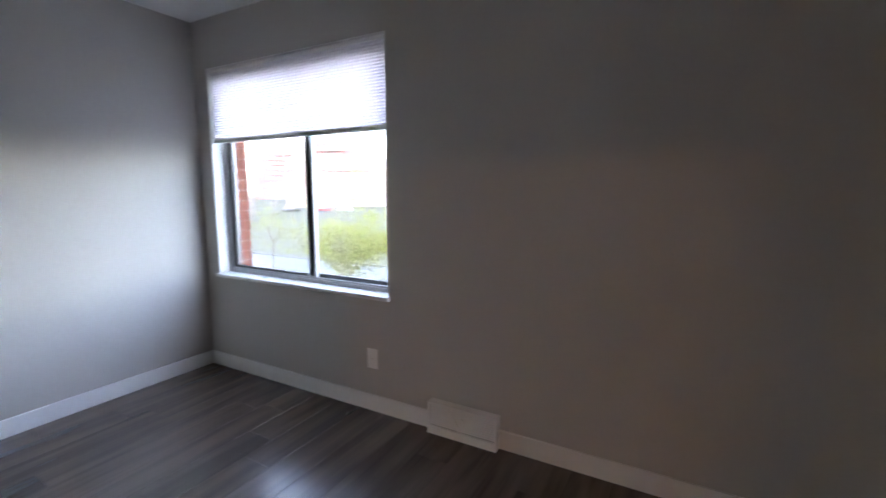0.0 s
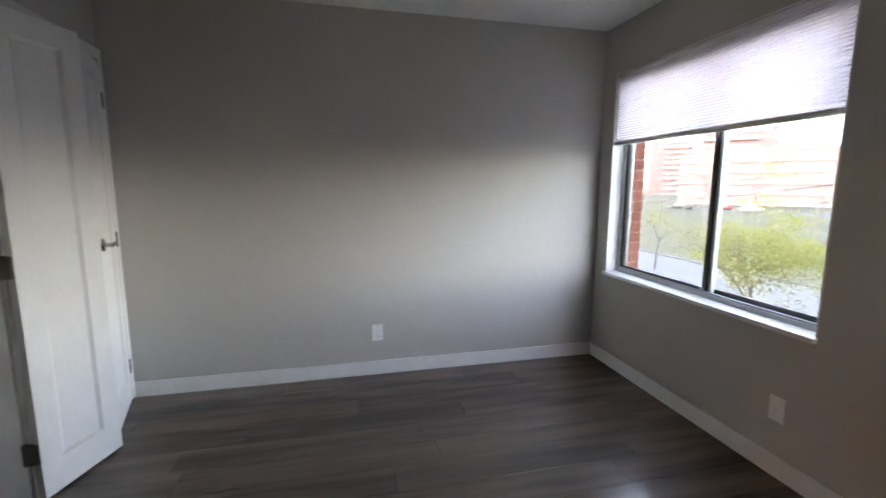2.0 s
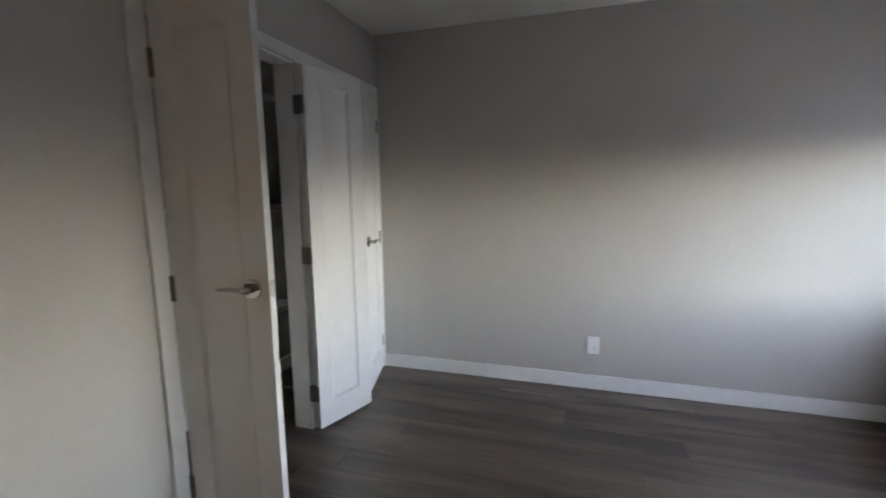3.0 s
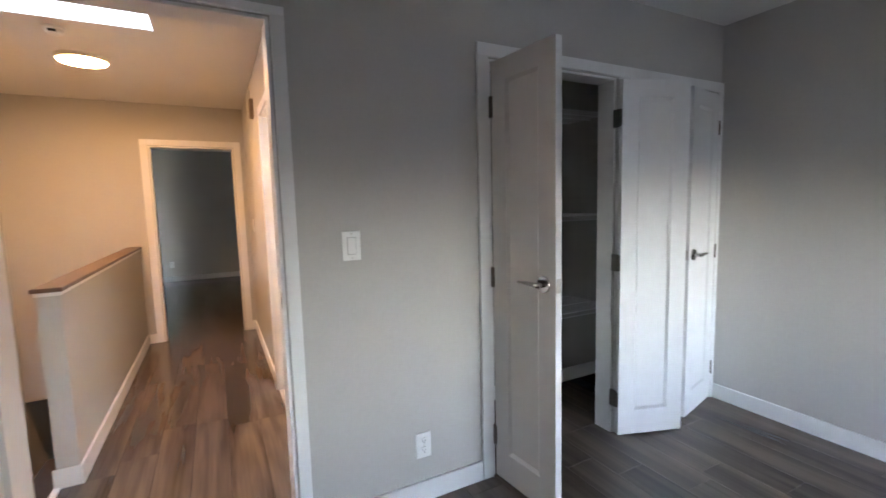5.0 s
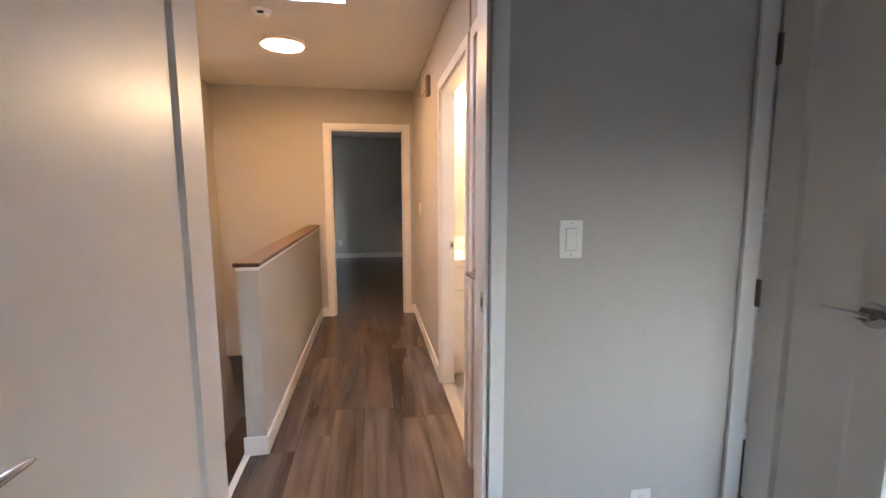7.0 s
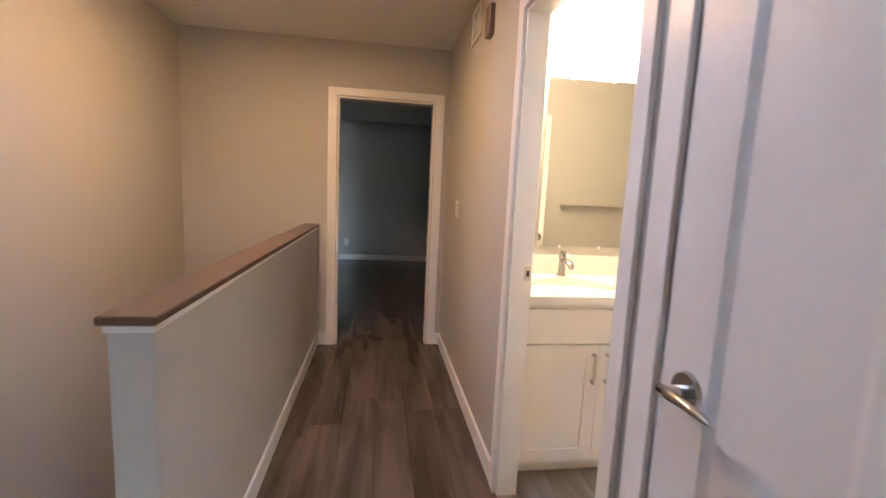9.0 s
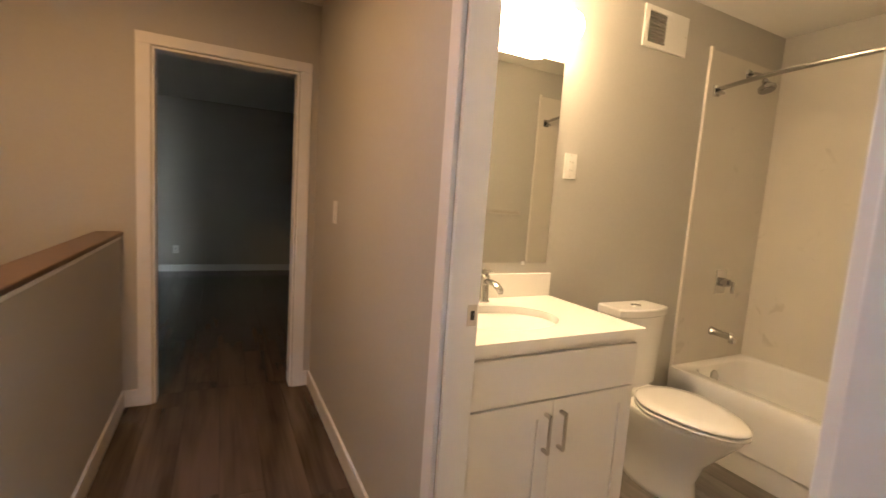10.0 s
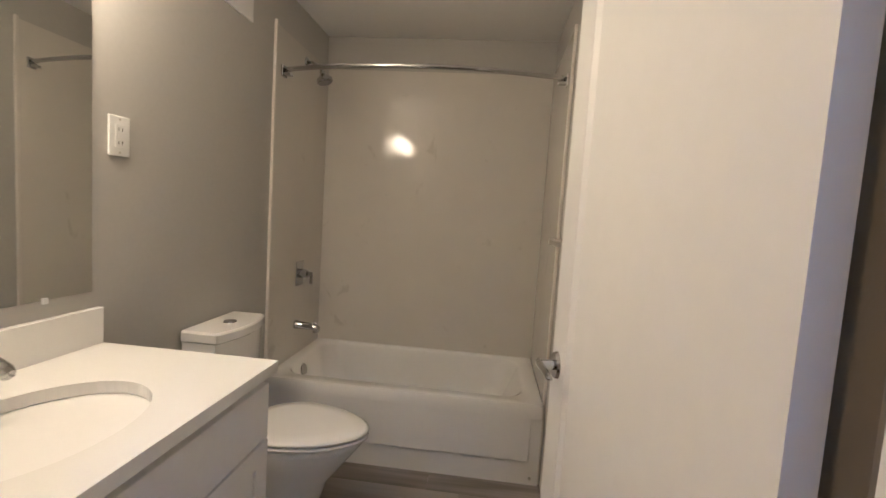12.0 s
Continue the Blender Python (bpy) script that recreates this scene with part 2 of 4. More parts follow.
wall_hall_s = structure("wall_hall_end", boxes((-3.0, FX0, YF - T, YF, -0.3, H + 0.1), (FX1, XST + T, YF - T, YF, -0.40, H + 0.1), (FX0, FX1, YF - T, YF, DH, H + 0.1)), WALL, "warm grey painted end wall of the hallway", "wall")
wall_stair = structure("wall_stair", boxes((XST, XST + T, -6.4, YS - T, -3.0, H + 0.1)), WALL, "tall warm grey painted stairwell wall", "wall")
wall_stair_n = structure("wall_stair_north", boxes((0.86, XST, YS - T - 0.1, YS - T, -3.0, -0.3), (XE, XST + T, YS - T, YS, -0.3, H + 0.1)), WALL, "plain warm grey wall at the head of the stairwell", "wall")
wall_low = structure("wall_stair_low", boxes((0.74, 0.855, -6.4, -1.36, -3.0, -0.3), (0.74, XST + T, -6.5, -6.4, -3.0, -0.3)), WALL, "plain painted wall of the lower stairwell", "wall")
wall_bs = structure("wall_bath_south", boxes((XBW - T, XB, YB - T, YB, -0.3, H)), WALL, "warm grey painted bathroom wall behind the vanity", "wall")
wall_bw = structure("wall_bath_west", boxes((XBW - T, XBW, YB, YBN, -0.3, H)), WALL, "warm grey painted wall above the tub surround", "wall")
wall_bn = structure("wall_bath_north", boxes((XBW - T, XB, YBN, YBN + T, -0.3, H)), WALL, "warm grey painted bathroom wall with the towel bar", "wall")
wall_lin = structure("wall_closet_divider", boxes((-1.02, -0.96, YBN + T, YS - T, -0.3, H)), WALL, "plain painted closet side wall", "wall")
wall_far = structure("wall_far_room", boxes((-3.0, 2.6, YR - T, YR, -0.3, 2.62), (-3.1, -3.0, YR, -7.35, -0.3, 2.62), (-3.1, -3.0, -7.24, YF, -0.3, 2.62), (-3.1, -3.0, -7.35, -7.24, -0.3, 0.9), (-3.1, -3.0, -7.35, -7.24, 1.0, 2.62), (2.6, 2.7, YR, YF, -0.3, 2.62)), WALL,
                     "dim grey painted walls of the unlit far room", "wall")
structure("ceiling", boxes((XW - T, XE + T, YS - T, 2.30, H, H + 0.1)), CEIL, "white painted bedroom ceiling", "ceiling")
SX0, SX1, SY0, SY1 = 0.306, 1.09, -2.705, -1.85
structure("ceiling_hall", boxes((XH, SX0, YF, YS - T, H, H + 0.1), (SX1, XST, YF, YS - T, H, H + 0.1), (SX0, SX1, YF, SY0, H, H + 0.1), (SX0, SX1, SY1, YS - T, H, H + 0.1)), CEIL, "white hallway ceiling with a skylight opening", "ceiling")
structure("ceiling_bath", boxes((XBW, XB, YB, YBN, H, H + 0.1), (-2.9, XB, YBN + T, YS - T, H, H + 0.1)), CEIL, "white painted bathroom ceiling", "ceiling")
structure("ceiling_far", boxes((-3.0, 2.6, YR, YF - T, 2.52, 2.62)), CEIL, "white ceiling of the dark far room", "ceiling")
structure("floor", boxes((XW - T, XE + T, YS - T, 2.30, -0.25, -0.006), (-2.95, XH, YBN, YS - T, -0.25, -0.006), (XB, 0.86, YF - T, YS - T, -0.25, -0.006)), GAP, "dark subfloor under the vinyl planks", "floor")
structure("floor_bath", boxes((XBW, XB, YB, YBN, -0.25, -0.006)), GAP, "dark subfloor under the grey bathroom planks", "floor")
structure("floor_far", boxes((-3.0, 2.6, YR, YF - T, -0.2, -0.006)), GAP, "subfloor of the far room", "floor")
structure("floor_lower", boxes((0.74, XST + T, -6.5, YS - T, -3.05, -3.0)), CARPET, "lower floor at the foot of the stairs", "floor")
# skylight shaft and pane
structure("skylight", boxes((SX0 - 0.03, SX0, SY0, SY1, H + 0.1, H + 0.5), (SX1, SX1 + 0.03, SY0, SY1, H + 0.1, H + 0.5), (SX0 - 0.03, SX1 + 0.03, SY0 - 0.03, SY0, H + 0.1, H + 0.5), (SX0 - 0.03, SX1 + 0.03, SY1, SY1 + 0.03, H + 0.1, H + 0.5)), CEIL,
          "white skylight shaft open to the bright sky", "skylight")
ACRYLIC = bpy.data.materials.new("milky_acrylic")
ACRYLIC.use_nodes = True
MILK = ACRYLIC.node_tree.nodes.new("ShaderNodeBsdfTranslucent")
MILK.inputs["Color"].default_value = (0.40, 0.40, 0.41, 1)
ACRYLIC.node_tree.links.new(MILK.outputs[0], ACRYLIC.node_tree.nodes["Material Output"].inputs["Surface"])
part("pane", boxes((SX0, SX1, SY0, SY1, H + 0.42, H + 0.43)), ACRYLIC, scene.objects["skylight"], "milky acrylic skylight pane")
# roof over hall and bath, with the skylight's hole
structure("roof", boxes((-4, SX0 - 0.03, -10, YS, 2.75, 2.85), (SX1 + 0.03, 4, -10, YS, 2.75, 2.85), (SX0 - 0.03, SX1 + 0.03, -10, SY0 - 0.03, 2.75, 2.85), (SX0 - 0.03, SX1 + 0.03, SY1 + 0.03, YS, 2.75, 2.85),
                        (-4, 4, YS, 2.45, 2.75, 2.85)), MORTAR, "flat roof over the upper floor", "roof")


# baseboards
def baseboard(rows, label="white painted baseboard along the wall"):
    for r in rows:
        bm = boxes((*r, 0.0, 0.10), bevel=0.003)
        structure("baseboard", bm, TRIM, label, "baseboard")


B = 0.014
baseboard([(XW, XW + B, YS + 0.02, YN - B), (XW, -0.978, YN - B, YN), (-0.578, XE, YN - B, YN), (CX0 + 0.067, DX0 - 0.067, YS, YS + B), (XE - B, XE, YS, YN - B),
           (XH, XH + B, YF + B, BY0 - 0.066), (XH, FX0 - 0.075, YF, YF + B), (FX1 + 0.075, 0.757, YF, YF + B), (0.757 - B, 0.757, YF + B, -2.212 + B), (0.757, 0.853 + B, -2.212, -2.212 + B),
           (-3.0, 2.6, YR, YR + B), (-2.9, -1.02, YBN + T, YBN + T + B)])


# door casings and jambs: along x or along y
def casing(name, axis, a, b, face, out, depth, w=0.065, top=DH, label="white painted door casing", sides=(True, True), w2=None, depth_b=None, thick_b=0.001, head=0.065):
    """Trim round an opening from a to b on the wall face at 'face'; out is the way that the face looks; depth is the wall's thickness."""
    th = 0.016
    w2 = w2 or w
    ob = empty(name, Matrix(), label, "door casing", kind="structure")

    def piece(nm, u0, u1, v0, v1, z0, z1):
        v0, v1 = sorted((v0, v1))
        row = (u0, u1, v0, v1, z0, z1) if axis == "x" else (v0, v1, u0, u1, z0, z1)
        part(nm, boxes(row, bevel=0.0025), TRIM, ob)

    f1 = face + out * th
    if sides[0]:
        piece("side_trim", a - w, a - 0.006, face, f1, 0, top + 0.006)
    if sides[1]:
        piece("side_trim", b + 0.006, b + w2, face, f1, 0, top + 0.006)
    piece("head_trim", a - w, b + w2, face, f1, top + 0.006, top + head)
    back = face - out * depth
    piece("jamb", a - 0.001, a + 0.012, face + out * 0.002, back, 0, top)
    piece("jamb", b - 0.012, b + thick_b, face + out * 0.002, face - out * (depth_b or depth), 0, top)
    piece("head_jamb", a + 0.012, b - 0.012, face + out * 0.002, back, top - 0.012, top + 0.001)
    return ob


casing("door_casing", "x", DX0, DX1, YS, 1, T, w=0.055, top=DHB, head=0.038)
casing("closet_casing", "x", CX1, CX0, YS, 1, T, sides=(False, True))
casing("closet_casing", "x", CX3, CX2, YS, 1, T, sides=(True, False), w=0.05)
part("post_trim", boxes((CX2 + 0.006, CX1 - 0.006, YS, YS + 0.016, 0, DH), bevel=0.0025), TRIM, scene.objects["closet_casing"])
casing("bath_casing", "y", BY0, -2.080, XH, 1, XH - XB, w=0.065, w2=0.06, depth_b=0.032, thick_b=0.012)
casing("linen_casing", "y", LY0, LY1, XH, 1, XH - XB, w=0.075, w2=0.06)
casing("far_casing", "x", FX0, FX1, YF, 1, T, w=0.075)


# ---- doors ----
def lever(parent, x, y, z, side, way, mat=CHROME):
    """A round rosette with a lever: side is the face (+1 or -1 along y), way is where the lever points along x."""
    ob = part("door_handle", cylinders(((x, y, z), (x, y + side * 0.008, z), 0.036, 0.033), ((x, y + side * 0.008, z), (x, y + side * 0.045, z), 0.013, 0.011), n=28), mat, parent, "polished chrome lever handle", smooth=False)
    bm = loft([[(x - way * 0.014 + way * s, y + side * (0.045 + 0.008 * math.sin(a)), z + h * math.cos(a) + dz) for a in [2 * math.pi * k / 12 for k in range(12)]]
               for s, h, dz in ((0.0, 0.012, 0), (0.03, 0.011, 0.001), (0.075, 0.008, 0.003), (0.118, 0.006, 0.002), (0.126, 0.003, 0.002))])
    part("lever", bm, mat, ob, smooth=True)
    return ob


def leaf(name, w, h, stile, label, handle_z=0.97, faces=(1,), backset=0.065, hinge_zs=(0.22, 1.02, 1.82), hinge_side=1, t=0.035, grip=True, group=""):
    """A one-panel shaker door; x runs from the hinge edge (0) to the free edge, y is its thickness, z up."""
    ob = empty(name, Matrix(), label, "door", group)
    z0 = 0.012
    fr = boxes((0, stile, 0, t, z0, h), (w - stile, w, 0, t, z0, h), (stile, w - stile, 0, t, z0, z0 + stile * 1.5), (stile, w - stile, 0, t, h - stile, h))
    bmesh.ops.remove_doubles(fr, verts=fr.verts[:], dist=1e-5)
    part("frame", fr, DOORP, ob)
    part("panel", boxes((stile - 0.004, w - stile + 0.004, 0.010, t - 0.010, z0 + stile * 1.5 - 0.004, h - stile + 0.004)), DOORP, ob)
    lo, hi, c = z0 + stile * 1.5, h - stile, 0.016
    a0, a1 = stile, w - stile
    for y0, y1 in ((0.001, 0.0105), (t - 0.001, t - 0.0105)):
        for p, q, r, u in (((a0, lo), (a0, hi), (a0 + c, hi - c), (a0 + c, lo + c)), ((a1, lo), (a1, hi), (a1 - c, hi - c), (a1 - c, lo + c)),
                           ((a0, hi), (a1, hi), (a1 - c, hi - c), (a0 + c, hi - c)), ((a0, lo), (a1, lo), (a1 - c, lo + c), (a0 + c, lo + c))):
            bm = bmesh.new()
            v = [bm.verts.new((x, y, z)) for (x, z), y in ((p, y0), (q, y0), (r, y1), (u, y1), (p, y1), (q, y1))]
            for f in ((0, 1, 2, 3), (0, 4, 5, 1), (4, 3, 2, 5), (0, 3, 4), (1, 5, 2)):
                bm.faces.new([v[i] for i in f])
            part("moulding", bm, DOORP, ob)
    if grip:
        for f in faces:
            lever(ob, w - backset, t if f > 0 else 0.0, handle_z, f, -1)
        part("latch_plate", boxes((w - 0.001, w + 0.0015, t / 2 - 0.012, t / 2 + 0.012, handle_z - 0.03, handle_z + 0.03)), NICKEL, ob, "small brushed latch plate")
    for z in hinge_zs:
        hg = part("hinge", boxes((-0.0025, 0.0, 0.002, t - 0.002, z - 0.045, z + 0.045), bevel=0.0008, segments=1), HINGE, ob, "dark metal butt hinge")
        y = t if hinge_side > 0 else 0.0
        part("knuckle", cylinders(((-0.004, y + hinge_side * 0.004, z - 0.045), (-0.004, y + hinge_side * 0.004, z + 0.045), 0.006), n=10), HINGE, hg)
    return ob


def place(ob, x, y, angle):
    ob.matrix_basis = pose(x, y, 0, 0, 0, angle)
    return ob


# bedroom door: hinged on the east jamb, open into the room
place(leaf("bedroom_door", 0.86, 2.050, 0.125, "open white one-panel bedroom door with a chrome lever", faces=(1, -1), handle_z=1.02, hinge_side=-1), 0.658, YS + 0.004, 86)
# closet doors
place(leaf("closet_door", 0.395, 2.02, 0.095, "open white narrow closet door with a chrome lever", faces=(-1,), handle_z=1.03, hinge_side=-1, group="closet doors"), -1.121, YS + 0.014, 95.5)
place(leaf("closet_door", 0.40, 2.02, 0.095, "white narrow closet door swung wide open", grip=False, hinge_side=1, group="closet doors"), -1.937, YS + 0.062, 161)
place(leaf("closet_door", 0.44, 2.02, 0.095, "white narrow closet door standing ajar, with a chrome lever", faces=(1,), handle_z=1.03, hinge_side=1, group="closet doors"), -2.874, YS - 0.020, 14.2)
place(leaf("closet_door", 0.425, 2.02, 0.095, "white narrow closet door, closed", grip=False, group="closet doors"), -2.040, YS - 0.002, 180)
# bathroom door: hinged on the north jamb, open into the bathroom
place(leaf("bathroom_door", 0.80, 2.02, 0.125, "open white one-panel bathroom door with a chrome lever", faces=(1, -1), handle_z=0.97, backset=0.052, hinge_side=-1), -0.386, -2.080, 185.5)
# linen door in the hall
place(leaf("linen_door", 0.45, 2.02, 0.11, "white one-panel linen closet door, closed, with a chrome lever", faces=(1,), handle_z=1.0, hinge_side=1), XH + 0.006 - 0.035, LY1 - 0.012, 270)
for z in (0.22, 1.02, 1.82):
    part("hinge_plate", boxes((CX1 - 0.001, CX1 + 0.0145, YS - 0.004, YS + 0.040, z - 0.048, z + 0.048), bevel=0.002), HINGE, scene.objects["closet_casing"], "dark metal hinge plate")
    part("hinge_plate", boxes((CX0 - 0.0145, CX0 + 0.001, YS - 0.03, YS + 0.022, z - 0.048, z + 0.048), bevel=0.002), HINGE, scene.objects["closet_casing"], "dark metal hinge plate")


# ---- half wall, stairs ----
hw = empty("half_wall", Matrix(), "painted half wall with a dark wooden cap beside the stairs", "half wall", kind="structure")
part("wall_body", boxes((0.757, 0.853, YF, -2.212, -0.3, 0.987)), WALL, hw)
part("cap_moulding", boxes((0.751, 0.860, YF, -2.204, 0.980, 1.000), bevel=0.004), TRIM, hw, "white moulding under the cap")
part("cap", boxes((0.742, 0.868, YF, -2.190, 1.000, 1.022), bevel=0.005), CAPWOOD, hw, "dark stained wooden cap")
part("floor_nosing", boxes((0.84, 0.872, -2.212, YS - T, -0.03, 0.008), bevel=0.004), TRIM, hw, "white nosing at the floor's edge")

stairs = empty("staircase", Matrix(), "dark carpeted stairs going down beside the half wall", "stairs", kind="structure")
part("upper_step", boxes((0.86, 1.13, -3.02, YS - T, -0.40, -0.19), bevel=0.012), CARPET, stairs)
part("landing", boxes((1.13, XST, -3.02, YS - T, -0.6, -0.38), bevel=0.012), CARPET, stairs)
for k in range(12):
    y1, z1 = -3.02 - 0.215 * k, -0.38 - 0.195 * (k + 1)
    if z1 > -3.0:
        part("tread", boxes((0.86, XST, y1 - 0.24, y1, z1 - 0.2, z1), bevel=0.012), CARPET, stairs)
sk = bmesh.new()
pts = [(-1.37, -0.24), (-3.25, -0.24), (-5.9, -2.62), (-5.9, -3.0), (-3.02, -0.42), (-1.37, -0.4)]
a = [sk.verts.new((XST - 0.018, y, z)) for y, z in pts]
b = [sk.verts.new((XST, y, z)) for y, z in pts]
sk.faces.new(a)
sk.faces.new(b[::-1])
for i in range(6):
    j = (i + 1) % 6
    sk.faces.new((a[i], b[i], b[j], a[j]))
part("skirt_board", sk, CAPWOOD, stairs, "dark stained skirt board along the stairs")

# ---- window ----
win = empty("window_1", Matrix(), "sliding aluminium window in a white drywall opening with a sill", "window", kind="structure")
FY0, FY1 = 2.135, 2.185
part("window_sill", boxes((WX0 - 0.012, WX1 + 0.004, YN - 0.022, FY0, WZ0 - 0.006, WZ0 + 0.018), bevel=0.004), TRIM, win, "white painted window sill")
part("return", boxes((WX0 - 0.001, WX0 + 0.008, YN + 0.001, FY0, WZ0 + 0.018, WZ1)), TRIM, win, "white side return")
part("return", boxes((WX1 - 0.008, WX1 + 0.001, YN + 0.001, FY0, WZ0 + 0.018, WZ1)), TRIM, win, "white side return")
part("return", boxes((WX0 + 0.008, WX1 - 0.008, YN + 0.001, FY0, WZ1 - 0.008, WZ1 + 0.001)), TRIM, win, "white head return")
g0, g1, s0, s1 = WX0 + 0.008, WX1 - 0.008, WZ0 + 0.018, WZ1 - 0.008
part("window_frame", boxes((g0, g0 + 0.028, FY0, FY1 + 0.03, s0, s1), (g1 - 0.028, g1, FY0, FY1 + 0.03, s0, s1), (g0 + 0.028, g1 - 0.028, FY0, FY1 + 0.03, s1 - 0.03, s1), (g0 + 0.028, g1 - 0.028, FY0, FY1 + 0.03, s0, s0 + 0.022),
                           (g0 + 0.028, g1 - 0.028, FY0 + 0.005, FY0 + 0.012, s0 + 0.022, s0 + 0.036)), ALU, win, "grey aluminium window frame")
MX = -1.978


def sash(x0, x1, y, mats, label):
    ob = part("sash", boxes((x0, x0 + 0.03, y, y + 0.022, s0 + 0.024, s1 - 0.03), (x1 - 0.03, x1, y, y + 0.022, s0 + 0.024, s1 - 0.03), (x0 + 0.03, x1 - 0.03, y, y + 0.022, s0 + 0.024, s0 + 0.052), (x0 + 0.03, x1 - 0.03, y, y + 0.022, s1 - 0.058, s1 - 0.03)), mats, win, label)
    p = part("pane", boxes((x0 + 0.03, x1 - 0.03, y + 0.009, y + 0.013, s0 + 0.052, s1 - 0.058)), DIM_GLASS, ob)
    # no shadow from the pane, so its dimming tint doesn't hold back the daylight
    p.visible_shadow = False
    return ob


left = sash(g0 + 0.028, MX + 0.03, FY0 + 0.014, DARKALU, "dark inner sliding sash")
right = sash(MX - 0.01, g1 - 0.028, FY1, DARKALU, "dark outer sash")
part("meeting_stile", boxes((MX + 0.031, MX + 0.054, FY0 + 0.022, FY1, s0 + 0.024, s1 - 0.03), bevel=0.002), ALU, win, "light grey meeting stile")
part("latch", boxes((MX - 0.012, MX + 0.012, FY0 + 0.004, FY0 + 0.016, s0 + 0.014, s0 + 0.05), bevel=0.002), ALU, win, "small grey sash latch")

# cellular shade
sh = empty("window_shade", Matrix(), "white cellular shade pulled half down over the window", "shade")
z_top, z_bot, pitch = WZ1 - 0.03, 1.662, 0.0165
bm = bmesh.new()
nz = int((z_top - z_bot) / (pitch / 2))
rows = []
for k in range(nz + 1):
    z = z_top - (z_top - z_bot) * k / nz
    y = YN + 0.022 + (0.010 if k % 2 else 0.0)
    rows.append((bm.verts.new((WX0 + 0.012, y, z)), bm.verts.new((WX1 - 0.014, y, z))))
for p, q in zip(rows, rows[1:]):
    bm.faces.new((p[0], p[1], q[1], q[0]))
part("cloth", bm, SHADE, sh)
part("head_rail", boxes((WX0 + 0.010, WX1 - 0.010, YN + 0.006, YN + 0.05, z_top, WZ1 - 0.012), bevel=0.003), PLASTIC, sh, "white head rail")
part("bottom_rail", boxes((WX0 + 0.010, WX1 - 0.012, YN + 0.010, YN + 0.042, 1.635, z_bot + 0.002), bevel=0.004), PLASTIC, sh, "white bottom rail")

# ---- electrical plates ----
def plate(name, label, kind, m):
    """Face looks to -y of its own frame; kind: blank, duplex, rocker."""
    ob = empty(name, m, label, name.replace("_", " "))
    part("cover_plate", boxes((-0.038, 0.038, -0.006, 0.0, -0.06, 0.06), bevel=0.0025), PLASTIC, ob)
    if kind == "rocker":
        part("rocker", boxes((-0.017, 0.017, -0.010, -0.006, -0.034, 0.034), bevel=0.0015), PLASTIC, ob)
        part("rocker_edge", boxes((-0.0185, 0.0185, -0.0068, -0.0058, -0.0355, 0.0355)), GRILLE, ob)
    if kind == "duplex":
        for z in (-0.022, 0.022):
            o = part("socket", cylinders(((0, -0.006, z), (0, -0.009, z), 0.0165, 0.016), n=24), PLASTIC, ob)
            part("slots", boxes((-0.0075, -0.0055, -0.0096, -0.0088, z - 0.002, z + 0.008), (0.0055, 0.0075, -0.0096, -0.0088, z - 0.002, z + 0.007), (-0.0025, 0.0025, -0.0096, -0.0088, z - 0.011, z - 0.006)), SLOT, o)
    if kind == "decora":
        part("insert", boxes((-0.017, 0.017, -0.0085, -0.006, -0.034, 0.034), bevel=0.001), PLASTIC, ob)
        for z in (-0.020, 0.020):
            part("slots", boxes((-0.0075, -0.0055, -0.0092, -0.0083, z - 0.005, z + 0.005), (0.0055, 0.0075, -0.0092, -0.0083, z - 0.005, z + 0.005)), SLOT, ob)
        part("buttons", boxes((-0.008, 0.008, -0.0098, -0.0085, -0.005, -0.0005), (-0.008, 0.008, -0.0098, -0.0085, 0.0005, 0.005)), PLASTIC, ob)
    for z in ((-0.05, 0.05) if kind in ("rocker", "decora") else (0.0,)):
        part("screw", cylinders(((0, -0.006, z), (0, -0.0075, z), 0.003), n=10), NICKEL, ob)
    return ob


plate("wall_outlet", "white blank outlet cover plate below the window", "blank", pose(-1.385, YN, 0.322))
plate("wall_outlet", "white rectangular outlet plate low on the grey wall", "decora", pose(XW, 0.338, 0.308, 0, 0, 90))
plate("wall_outlet", "white duplex outlet low on the wall beside the closet", "duplex", pose(-0.727, YS, 0.272, 0, 0, 180))
plate("light_switch", "white rocker light switch beside the bedroom door", "rocker", pose(-0.433, YS, 1.217, 0, 0, 180))
plate("light_switch", "white light switch on the hallway wall", "rocker", pose(XH, -4.255, 1.21, 0, 0, 90))
plate("wall_outlet", "white outlet above the toilet beside the mirror", "decora", pose(-1.233, YB, 1.516, 0, 0, 180))
plate("wall_outlet", "small white outlet on the far room wall", "duplex", pose(0.85, YR, 0.33, 0, 0, 180))

# ---- baseboard register ----
rg = empty("floor_register", pose(-0.778, YN, 0), "white metal baseboard heat register under the window wall", "vent")
part("housing", boxes((-0.20, 0.20, -0.012, 0.0, 0.02, 0.165), (-0.20, -0.188, -0.052, -0.012, 0.02, 0.165), (0.188, 0.20, -0.052, -0.012, 0.02, 0.165), (-0.20, 0.20, -0.052, 0.0, 0.165, 0.175), (-0.20, 0.20, -0.056, 0.0, 0.0, 0.042)), TRIM, rg)
part("grille_plate", boxes((-0.188, 0.188, -0.040, -0.037, 0.042, 0.165)), GRILLE, rg, "slotted white front")
for s in (-1, 1):
    bm = boxes((-0.008, 0.008, -0.052, -0.047, -0.068, 0.068))
    bmesh.ops.transform(bm, matrix=pose(s * 0.045, 0, 0.105, 0, s * 36, 0), verts=bm.verts[:])
    part("brace", bm, TRIM, rg)
